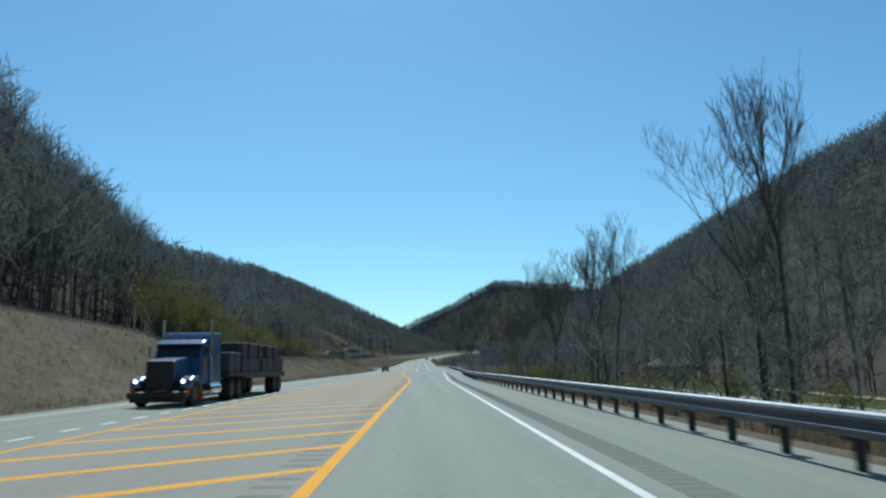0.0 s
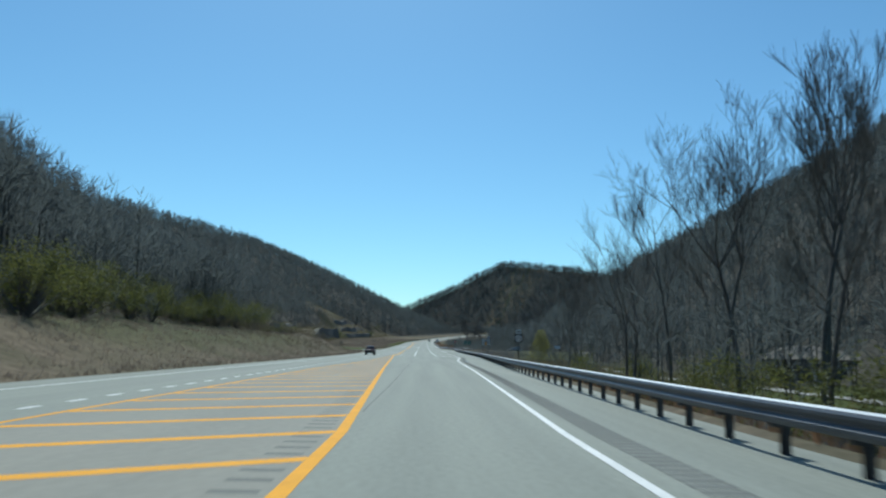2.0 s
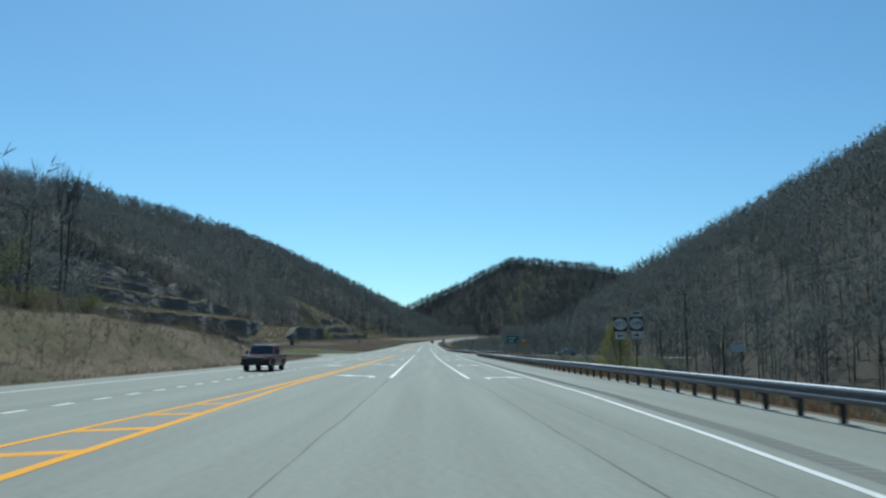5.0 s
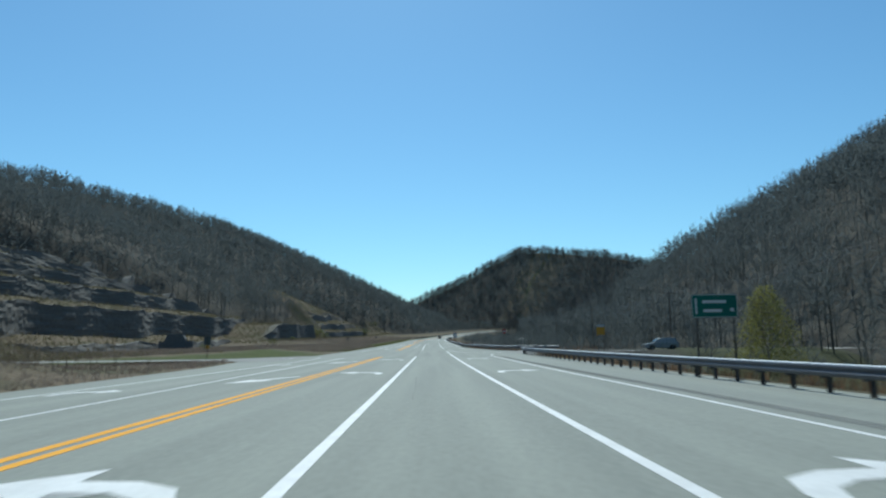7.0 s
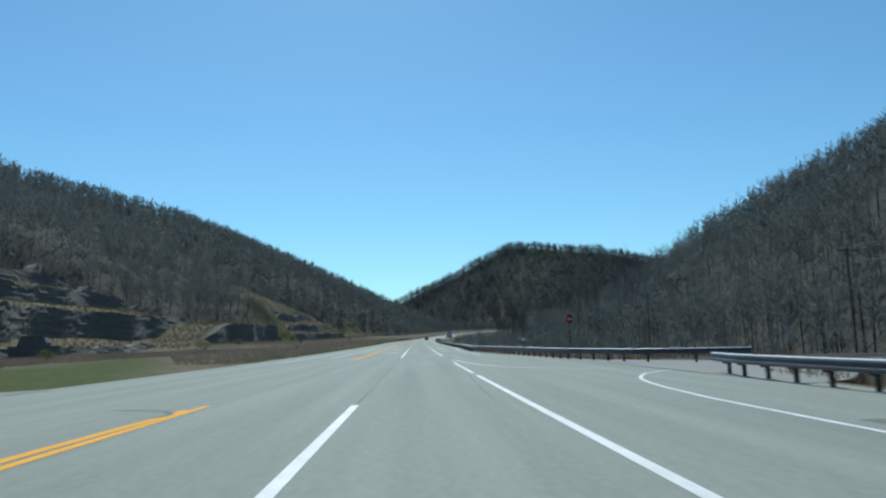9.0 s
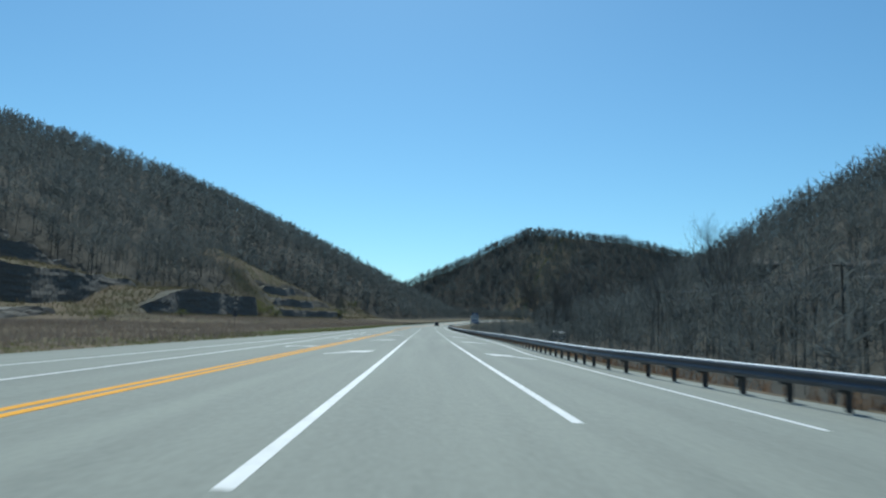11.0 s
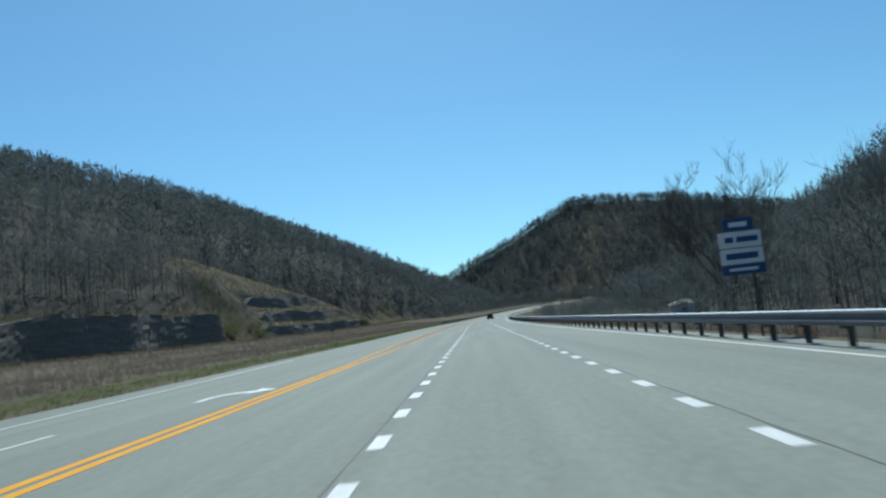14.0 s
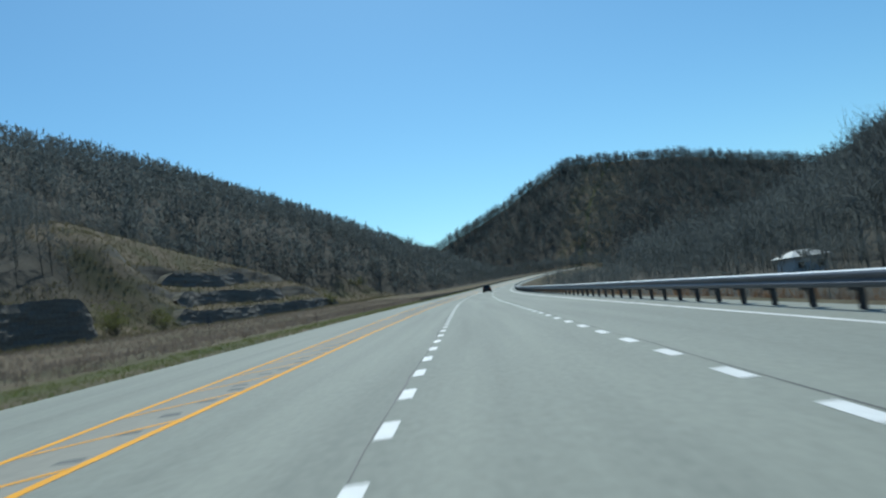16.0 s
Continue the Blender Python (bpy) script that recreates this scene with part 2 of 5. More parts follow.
# beam steel darker than bare zinc: the face's shade is in the colour
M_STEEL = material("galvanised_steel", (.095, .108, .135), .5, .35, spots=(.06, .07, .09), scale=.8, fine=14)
# same steel for the top lip, paler: the sun's glint put into the colour
M_LIT_STEEL = material("sunlit_steel_edge", (.76, .78, .79), .4, .1, spots=(.62, .64, .65), scale=.8, fine=14)
M_POST = material("weathered_steel_post", (.09, .095, .10), .6, .5, spots=(.05, .05, .05), scale=3, fine=20)
M_BARK = material("bark", (.125, .121, .111), .9, spots=(.072, .070, .063), scale=.7, fine=6)
M_TWIG = material("bare_twigs", (.130, .148, .147), .9, spots=(.090, .103, .103), scale=.03, fine=.4, island=True, leaf=.6)
M_BUD = material("budding_leaves", (.18, .185, .055), .8, spots=(.10, .115, .038), scale=.3, fine=3, island=True, leaf=.45)
M_ROCK = material("dark_layered_rock", (.090, .083, .069), .9, spots=(.165, .152, .130), scale=1.0, fine=2.6, bump=.5, stretch=(.2, .2, 2.2))
M_RUBBLE = material("pale_rubble", (.23, .225, .205), .95, spots=(.12, .112, .09), scale=.5, fine=2.2)
M_EARTH = material("dry_turf", (.10, .088, .060), .95, spots=(.06, .056, .034), scale=.3, fine=1.8, bump=.3)
M_STRAW = material("dead_grass", (.30, .25, .205), .9, spots=(.175, .14, .11), scale=.12, fine=1.2, island=True, leaf=.4)
M_BLADE = material("green_grass", (.12, .16, .04), .9, spots=(.19, .19, .07), scale=.2, fine=2, island=True, leaf=.45)


# ---------------------------------------------------------------- builders
def mesh(name, verts, faces, mat, smooth_=False):
    me = bpy.data.meshes.new(name)
    me.from_pydata([tuple(map(float, v)) for v in verts], [], faces)
    if mat:
        me.materials.append(mat)
    if smooth_:
        me.polygons.foreach_set("use_smooth", [True] * len(me.polygons))
    me.update()
    return me


def triangles(name, verts, tris, mat):
    """A mesh from arrays of corners and triangles."""
    me = bpy.data.meshes.new(name)
    n = len(tris)
    me.vertices.add(len(verts))
    me.vertices.foreach_set("co", np.ascontiguousarray(verts, np.float32).ravel())
    me.loops.add(3 * n)
    me.loops.foreach_set("vertex_index", np.ascontiguousarray(tris, np.int32).ravel())
    me.polygons.add(n)
    me.polygons.foreach_set("loop_start", np.arange(0, 3 * n, 3, dtype=np.int32))
    me.materials.append(mat)
    me.update(calc_edges=True)
    return me


def part(name, data, parent, label=""):
    """data: a mesh. A child of a thing or of a part."""
    ob = new(name, data)
    ob.parent = parent
    if label:
        ob["label"] = label
    return ob


def thing(name, label, category, at=None, group="", kind=""):
    ob = new(name)
    ob.empty_display_size = .3
    if at is not None:
        ob.matrix_world = at
    return tagged(ob, label, category, group, kind)


def from_bm(name, bm, mat, bevel=0.0):
    if bevel:
        bmesh.ops.bevel(bm, geom=bm.edges[:], offset=bevel, segments=2, affect="EDGES", profile=.6, clamp_overlap=True)
    me = bpy.data.meshes.new(name)
    bm.to_mesh(me)
    bm.free()
    me.materials.append(mat)
    return me


def box(sx, sy, sz, at=(0, 0, 0), turn=(0, 0, 0), bm=None):
    bm = bm or bmesh.new()
    m = Matrix.LocRotScale(Vector(at), Euler([radians(v) for v in turn]), Vector((sx, sy, sz)))
    bmesh.ops.create_cube(bm, size=1.0, matrix=m)
    return bm


def tube(r1, r2, length, at=(0, 0, 0), turn=(0, 0, 0), seg=16, bm=None):
    bm = bm or bmesh.new()
    m = Matrix.LocRotScale(Vector(at), Euler([radians(v) for v in turn]), None)
    bmesh.ops.create_cone(bm, cap_ends=True, segments=seg, radius1=r1, radius2=r2, depth=length, matrix=m)
    return bm


def strip_mesh(name, y0, y1, o0, o1, lift, mat, step=2.0):
    """A painted strip or a sheet that follows the road from y0 to y1, between two offsets (numbers or functions of y)."""
    ys = np.linspace(y0, y1, max(2, int(abs(y1 - y0) / step) + 1))
    f0 = o0(ys) if callable(o0) else np.full_like(ys, o0)
    f1 = o1(ys) if callable(o1) else np.full_like(ys, o1)
    v = []
    for y, a_, b_ in zip(ys, f0, f1):
        v += [(rx(y) + a_, y, rz(y) + lift), (rx(y) + b_, y, rz(y) + lift)]
    return mesh(name, v, [(2 * k, 2 * k + 1, 2 * k + 3, 2 * k + 2) for k in range(len(ys) - 1)], mat)


# ---------------------------------------------------------------- the ground, one sheet
def build_ground():
    offs = np.concatenate([[-3000, -1500, -900, -700, -560, -470], np.arange(-400, -160, 16), np.arange(-160, -60, 1.25), np.arange(-60, -14, 2.0),
                           [-14, -12.8, -12.2, -11.6, -10.6, 0, 6, 6.6, 7.2, 7.8, 8.4, 9, 9.6, 10.2, 11, 12, 13, 14], np.arange(16, 60, 2.5), np.arange(60, 460, 16), [560, 700, 900, 1500, 3000]])
    ys = np.concatenate([[-3000, -1500, -700, -400], np.arange(-240, -40, 20), np.arange(-40, 324, 4.0), np.arange(324, 640, 2.2), np.arange(640, 780, 2.2), np.arange(780, 900, 4.0), np.arange(900, 1500, 12.0), [1560, 1700, 2000, 2600, 4000]])
    Y, O = np.meshgrid(ys, offs, indexing="ij")
    Yr = np.clip(Y, -300, 1300)
    X = rx(Yr) + O
    Z = ground(X, np.clip(Y, -200, 1500))
    nx, ny = len(offs), len(ys)
    v = np.stack([X, Y, Z], -1).reshape(-1, 3)
    i = np.arange((ny - 1) * nx).reshape(ny - 1, nx)[:, :-1].ravel()
    tris = np.concatenate([np.stack([i, i + 1, i + nx + 1], 1), np.stack([i, i + nx + 1, i + nx], 1)])
    me = triangles("ground", v, tris, M_GROUND)
    me.polygons.foreach_set("use_smooth", [True] * len(me.polygons))
    d = -O
    bare = lin(Y, BARE_Y, BARE_D)
    straw = np.where(O < 0, smooth((bare + 6 - d) / 12), smooth((19 - O) / 6) * .8)
    meadow = smooth((Y - 287 + .7 * (d - 12)) / 4) * smooth((318 + 3 * (d - 13) - Y) / 12) * smooth((385 - Y) / 14) * smooth((38 + 3 * np.sin(Y * .07) - d) / 6) * smooth((d - 12.2) / .8) + smooth((d - 12) / 2) * smooth((17 - d) / 2) * smooth((Y - 400) / 30) * .8
    bankgreen = smooth((Y - 95) / 20) * smooth((205 - Y) / 20) * smooth((d - 16) / 6) * smooth((36 - d) / 6) * .55
    lawn = np.where(O < 0, np.maximum(meadow, bankgreen), smooth((O - 22) / 4) * smooth((58 - O) / 5) * smooth((165 - Y) / 20) + .5 * smooth((O - 30) / 4) * smooth((56 - O) / 5) * smooth((Y - 250) / 20) * smooth((330 - Y) / 20))
    stepped = (Y < 565) & (benches(d, Y) < cut_slope(d, Y) + .3) | (cut_two(d, Y) > .3) & ((Y > 480) & (Y < 612) & (d < 67.5) | (Y > 644) & (Y < 770) & (d < 82))
    rock = np.where((O < -60) & (Y > 326) & (Y < 900) & (d < bare + 4) & stepped, 1.0, 0.0)
    cover = np.stack([straw, lawn, rock, np.ones_like(rock)], -1).reshape(-1, 4).astype(np.float32)
    layer = me.color_attributes.new("cover", "FLOAT_COLOR", "POINT")
    layer.data.foreach_set("color", cover.ravel())
    tagged(new("ground", me), "rolling valley floor and steep wooded hillsides", "ground", kind="structure")


build_ground()


def rock_face(y0, y1, line_, label, seed, most=9.0, least=.9, lip=None, turn_in=0.0):
    """Broken layers of rock along a cut; pale rubble lies on its lip."""
    r = np.random.RandomState(seed)
    ys = np.arange(y0, y1, .8)
    rows, lay = 11, 60
    jut = r.rand(lay, 400) ** 1.5
    size = r.uniform(3.0, 11.0, lay)
    phase = r.uniform(0, 9, lay)
    rnd = r.normal(size=(len(ys), rows + 1)) * .035
    d0 = line_(ys)
    foot = ground(rx(ys) - d0 + 1.2, ys)
    top = ground(rx(ys) - d0 - 2.6, ys)
    high = np.minimum(top - foot, most) * smooth((ys - y0) / 9) * smooth((y1 - ys) / 9)
    top = foot + high
    d0 = d0 + turn_in * (2 - smooth((ys - y0) / 16) - smooth((y1 - ys) / 10))  # the ends run into the slope
    v = []
    for i, y in enumerate(ys):
        sunk = 0.0
        crown = .2 * math.sin(y * .23 + seed) + .35 * (jut[0, int(y / 5.3) % 400] - .4) + .2 * (jut[1, int(y / 1.9) % 400] - .4)
        for j in range(rows + 1):
            u = j / rows
            z = foot[i] - .5 + (high[i] + .5 + crown * u) * u + sunk
            k = int((z + .02 * y) / .75) % lay
            out = .22 * jut[k, int(y / size[k] + phase[k]) % 400] + rnd[i, j]
            v.append((float(rx(y)) - d0[i] + 1.75 + out - .8 * u, y + rnd[i, j], z))
        v.append((float(rx(y)) - d0[i] - 3.0, y, top[i] + sunk - .3))
    n = rows + 2
    f = [(i * n + j, i * n + j + 1, (i + 1) * n + j + 1, (i + 1) * n + j) for i in range(len(ys) - 1) if min(high[i], high[i + 1]) > least for j in range(n - 1)]
    me = mesh("rock_face", v, f, M_ROCK)
    me.materials.append(lip or M_RUBBLE)
    me.polygons.foreach_set("material_index", [1 if q % (n - 1) == n - 2 else 0 for q in range(len(f))])
    tagged(new("rock_face", me), label, "rock face", kind="structure")


for k in range(len(BENCHES)):
    rock_face(334, 556 - 9 * k, lambda y, k=k: bench_line(k, y), "band of dark layered rock in a stepped road cut", 30 + k)
rock_face(500, 617, low_cut_line, "low cliff of dark broken rock beside a dry field", 40, 9.0, .5, M_EARTH, 5.0)
for k, (y0, y1) in enumerate(((640, 772), (652, 736), (664, 726))):
    rock_face(y0, y1, lambda y, k=k: ledge_line(k, y), "low ledge of dark rock below a grassy spur", 50 + k, 3.5, lip=M_EARTH)

# ---------------------------------------------------------------- the road and its markings
road = new("road", strip_mesh("road", -300, 1040, lambda y: lin(y, *LEFT_EDGE), lambda y: lin(y, *RIGHT_EDGE), 0.0, M_ROAD, 2.0))
tagged(road, "wide pale worn highway pavement with turn lanes", "road", kind="structure")


def side_road(name, sign, y0, y1, reach, dz, label, skew=.12):
    """A side road that leaves the highway at a right angle."""
    v, n = [], 24
    for k in range(n + 1):
        o = 12 + (reach - 12) * k / n
        flare = 9 * (1 - smooth((o - 12) / 9))
        z = dz * smooth((o - 14) / 30)
        for y in (y0 - flare, y1 + flare):
            v.append((rx(y) + sign * o, y + skew * (o - 12), rz(y) + z + .012))
    ob = new(name, mesh(name, v, [(2 * k, 2 * k + 1, 2 * k + 3, 2 * k + 2) for k in range(n)], M_SHOULDER))
    return tagged(ob, label, "side road", kind="structure")


side_road("side_road", 1, 301.5, 310.5, 60, -.1, "pale side road that meets the highway")
side_road("side_road", -1, 285.6, 291.6, 75, .22, "narrow pale side road past a grass field", -.7)


def line(name, y0, y1, o, width, mat, step=2.0):
    if callable(o):
        me = strip_mesh(name, y0, y1, lambda y: o(y) - width / 2, lambda y: o(y) + width / 2, .005, mat, step)
    else:
        me = strip_mesh(name, y0, y1, o - width / 2, o + width / 2, .005, mat, step)
    return part(name, me, road)


def gore_right(y):
    return lin(y, [-60, 72, 97, 112, 135, 160, 180, 300], [0, 0, -.95, -1.5, -2.2, -2.85, -3.48, -3.58])


def gore_left(y):
    return lin(y, [-60, 60, 108, 125, 150, 176], [-5.9, -5.85, -5.6, -5.05, -4.4, -3.84])


def edge_right(y):
    return lin(y, [-60, 72, 104, 130, 150, 163, 175, 195, 230, 282, 289, 294, 298, 301], [3.57, 3.62, 4.4, 4.85, 5.4, 6.4, 7.0, 7.3, 7.8, 7.75, 7.9, 8.3, 9.0, 10.2])


line("yellow_line", -60, 290.5, gore_right, .19, M_YELLOW)
line("yellow_line", -60, 176, gore_left, .15, M_YELLOW)
line("yellow_line", 176, 289.5, lambda y: lin(y, [176, 205, 280, 290], [-3.84, -3.87, -3.93, -3.74]), .21, M_YELLOW)
line("edge_line", -60, 301, edge_right, .14, M_WHITE)
line("edge_line", 301, 305, lambda y: lin(y, [301, 303, 305], [10.2, 11.6, 13.5]), .14, M_WHITE, .5)
part("dusty_island", strip_mesh("dusty_island", -60, 178, lambda y: gore_left(y) + .08, lambda y: gore_right(y) - .08, .002, M_DUST), road)
# chevrons of the painted island
y = -39.6
while y < 171:
    o1, o0 = float(gore_right(y)) - .1, float(gore_left(y - 4)) + .1
    v = []
    for k in range(7):
        o = o1 + (o0 - o1) * k / 6
        yy_ = y - float(lin(y, [15, 65], [.88, .55])) * (o1 - o)
        for s in (-.19, .19):
            v.append((float(rx(yy_)) + o, yy_ + s, float(rz(yy_)) + .004))
    part("hatch_stripe", mesh("hatch_stripe", v, [(2 * k, 2 * k + 2, 2 * k + 3, 2 * k + 1) for k in range(6)], M_YELLOW), road)
    y += 2.94
# our lane past the island
line("lane_line", 187.5, 289.6, 0.0, .18, M_WHITE)
line("lane_line", 187.5, 303, 3.87, .18, M_WHITE)
line("lane_line", 305, 322, 3.87, .15, M_WHITE)
line("lane_line", 340, 400, 0.0, .18, M_WHITE)
line("lane_line", 345, 400, 3.88, .18, M_WHITE)
line("lane_line", 404.5, 408.0, 0.0, .18, M_WHITE)
y = 402.2
while y < 640:
    if not 404 < y < 408.4:
        line("dotted_lane_line", y, y + 1.0, 0.0, .2, M_WHITE)
    line("dotted_lane_line", y + .7, y + 1.7, 3.9, .2, M_WHITE)
    y += 2.7
line("lane_line", 640, 1030, 0.0, .12, M_WHITE, 8)
line("lane_line", 640, 1030, 3.89, .12, M_WHITE, 8)
# right turn bay's curve
line("edge_line", 306, 330, lambda y: lin(y, [306, 308, 311, 316, 322, 330], [10.5, 8.2, 6.2, 5.2, 4.6, 4.1]), .12, M_WHITE, 1)
line("edge_line", 345, 1030, lambda y: lin(y, [345, 362, 374, 392, 400, 438, 452, 498, 560, 1100], [7.6, 7.4, 7.2, 7.8, 8.0, 7.9, 7.9, 7.1, 7.2, 7.5]), .14, M_WHITE)
# hooked white line round the mouth of the side road
hook = [(-18.5, 291.2), (-16, 290.2), (-14, 289.0), (-12.9, 288.0), (-12.6, 287.2), (-12.9, 286.5), (-14, 286.2), (-16, 286.6)]
v = []
for k, (o, y) in enumerate(hook):
    a_, b_ = hook[max(k - 1, 0)], hook[min(k + 1, len(hook) - 1)]
    n_ = Vector((a_[1] - b_[1], b_[0] - a_[0])).normalized() * .08
    v += [(float(rx(y)) + o + n_.x * q, y + n_.y * q, float(rz(y)) + .03) for q in (-1, 1)]
part("edge_line", mesh("edge_line", v, [(2 * k, 2 * k + 1, 2 * k + 3, 2 * k + 2) for k in range(len(hook) - 1)], M_WHITE), road)
# yellow past the crossing
line("yellow_line", 338, 456, lambda y: lin(y, [338, 400, 456], [-3.92, -3.92, -3.72]), .21, M_YELLOW)
line("yellow_line", 338, 456, lambda y: lin(y, [338, 400, 456], [-4.27, -4.26, -4.06]), .21, M_YELLOW)


def island_right(y):
    return lin(y, [456, 479, 520, 580, 660, 1030], [-3.72, -3.54, -3.5, -2.6, -1.2, -.2])


def island_left(y):
    return lin(y, [456, 481, 500, 560, 640, 1030], [-4.06, -4.8, -5.15, -5.5, -5.6, -5.6])


line("yellow_line", 456, 1030, island_right, .17, M_YELLOW)
line("yellow_line", 456, 1030, island_left, .15, M_YELLOW)
part("dusty_island", strip_mesh("dusty_island", 486, 1030, lambda y: island_left(y) + .08, lambda y: island_right(y) - .08, .002, M_DUST), road)
y = 460.9
while y < 640:
    o1, o0 = float(island_right(y)) - .1, float(island_left(y - 2)) + .1
    v = []
    for k in range(5):
        o = o1 + (o0 - o1) * k / 4
        yy_ = y - 1.2 * (o1 - o)
        for s in (-.13, .13):
            v.append((float(rx(yy_)) + o, yy_ + s, float(rz(yy_)) + .004))
    part("hatch_stripe", mesh("hatch_stripe", v, [(2 * k, 2 * k + 2, 2 * k + 3, 2 * k + 1) for k in range(4)], M_YELLOW), road)
    y += 3.08
# dark scuffs left between the stripes
rd_ = random.Random(8)
for k in range(26):
    y = 478.6 + 1.5 * k + rd_.uniform(-.4, .4)
    o = float(island_right(y)) - rd_.uniform(.2, .55)
    part("scuff_mark", strip_mesh("scuff_mark", y, y + rd_.uniform(.25, .5), lambda q, o=o: o - .25 - .1 * (q - y), lambda q, o=o: o + .12 - .3 * (q - y), .0032, M_TYRE, .2), road)
# the other carriageway
y = -30.0
while y < 222:
    line("dotted_lane_line", y, y + .9, -6.9, .16, M_WHITE)
    y += 2.15
line("lane_line", 222, 287.5, lambda y: lin(y, [222, 245, 288], [-6.9, -7.3, -7.3]), .13, M_WHITE)
line("lane_line", 345, 440, -6.85, .14, M_WHITE)
line("edge_line", -60, 284, lambda y: lin(y, [-60, 225, 265, 284], [-10.75, -10.6, -9.8, -9.75]), .13, M_WHITE)
line("edge_line", 284, 291.6, lambda y: lin(y, [284, 289, 291.6], [-9.75, -9.95, -10.5]), .13, M_WHITE, 1)
line("edge_line", 332, 470, lambda y: lin(y, [332, 360, 400, 445, 503, 1100], [-9.6, -9.0, -8.7, -9.6, -9.8, -9.8]), .13, M_WHITE)
# milled rumble strips beside the lane, groove by groove
def rumble(y0, y1, edge_, o0, width, long_, pitch):
    y = y0
    while y < y1:
        o = float(edge_(y)) + o0
        part("rumble_groove", strip_mesh("rumble_groove", y, y + long_, o, o + width, .0035, M_GROOVE), road)
        y += pitch


rumble(-12, 172, edge_right, .42, .5, .24, .34)
rumble(172, 284, edge_right, .5, .45, .24, .34)
rumble(-8, 84, gore_right, -.68, .48, .16, .62)


def flat(points, y0, o0, mat, name, flip=1):
    """A flat painted figure, its outline given as (across, along) in metres."""
    v = [(float(rx(y0 + q)) + o0 + flip * p, y0 + q, float(rz(y0 + q)) + .006) for p, q in points]
    me = bpy.data.meshes.new(name)
    bm = bmesh.new()
    f = bm.faces.new([bm.verts.new(c) for c in v])
    bmesh.ops.triangulate(bm, faces=[f])
    bmesh.ops.recalc_face_normals(bm, faces=bm.faces[:])
    if sum(g.normal.z for g in bm.faces) < 0:
        bmesh.ops.reverse_faces(bm, faces=bm.faces[:])
    bm.to_mesh(me)
    bm.free()
    me.materials.append(mat)
    return part(name, me, road)


TURN = [(1.2 * p, 1.4 * q) for p, q in ((.62, -.9), (.86, -.9), (.9, .0), (.72, .55), (.3, .85), (-.25, .9), (-.25, 1.45), (-1.0, .75), (-.25, 0.0), (-.25, .5), (.2, .45), (.5, .2), (.62, -.1))]
MERGE = [(-1.0, -2.9), (-.82, -3.0), (.25, .1), (.62, -.15), (1.0, 2.7), (-.45, .75), (-.02, .35)]
SMALL = [(.72 * p, .85 * q) for p, q in TURN]
for y in (188.8, 217.9, 247.6, 275.9):
    flat(TURN, y, -1.88, M_WHITE, "turn_arrow")
    flat(TURN, y, 5.8, M_WHITE, "turn_arrow", -1)
for y in (369.6, 397.2, 423.2):
    flat(MERGE, y, -1.9, M_WHITE, "merge_arrow")
    flat(MERGE, y + 1, 5.75, M_WHITE, "merge_arrow", -1)
for y in (212.7, 242.3, 270):
    flat([(-p, -q) for p, q in MERGE], y, -5.35, M_WHITE, "merge_arrow")
for y in (206, 234.7, 264.7):
    flat(SMALL, y, -9.3, M_WHITE, "turn_arrow", -1)
for y in (375, 397.5, 421.6, 445.6):
    flat(SMALL, y, -5.2, M_WHITE, "turn_arrow", -1)


# long sealed cracks along the wheel paths
def crack(y0, y1, o0, o1, w, seed):
    rnd = random.Random(seed)
    ys = np.arange(y0, y1, 1.2)
    v, o = [], 0.0
    for y in ys:
        o = .85 * o + rnd.uniform(-.03, .03)
        c = lin(y, [y0, y1], [o0, o1]) + o
        w_ = .6 * w * rnd.uniform(.4, 1.3)
        v += [(float(rx(y)) + c - w_, y, float(rz(y)) + .0035), (float(rx(y)) + c + w_, y, float(rz(y)) + .0035)]
    part("sealed_crack", mesh("sealed_crack", v, [(2 * k, 2 * k + 1, 2 * k + 3, 2 * k + 2) for k in range(len(ys) - 1)], M_CRACK), road)


for k, (y0, y1, o0, o1, w) in enumerate(((76, 187, .0, .0, .03), (120, 187, 3.9, 3.85, .03), (165, 184, -5.2, -3.0, .02), (150, 186, 4.8, 5.4, .02),
                                         (262, 272, 1.0, 1.04, .012), (290, 340, .0, .0, .03), (290, 306, 3.2, 3.6, .02), (366, 376, 1.12, 1.16, .012), (230, 244, 1.05, .98, .01),
                                         (400, 560, -.12, -.12, .025), (400, 560, 4.05, 4.05, .025), (360, 380, -5.4, -2.6, .02))):
    crack(y0, y1, o0, o1, w, k)


# dark curved tyre marks where cars turn
def tyre_mark(y0, o0, r, a0, a1, w):
    v = []
    for k in range(21):
        q = radians(a0 + (a1 - a0) * k / 20)
        w_ = w * math.sin(math.pi * (k + .5) / 21) ** .5
        for s in (-w_, w_):
            y = y0 + (r + s) * math.cos(q)
            v.append((float(rx(y)) + o0 + (r + s) * math.sin(q), y, float(rz(y)) + .0065))
    part("tyre_mark", mesh("tyre_mark", v, [(2 * k, 2 * k + 1, 2 * k + 3, 2 * k + 2) for k in range(20)], M_TYRE), road)


tyre_mark(288.2, -5.55, 1.75, 0, 112, .09)


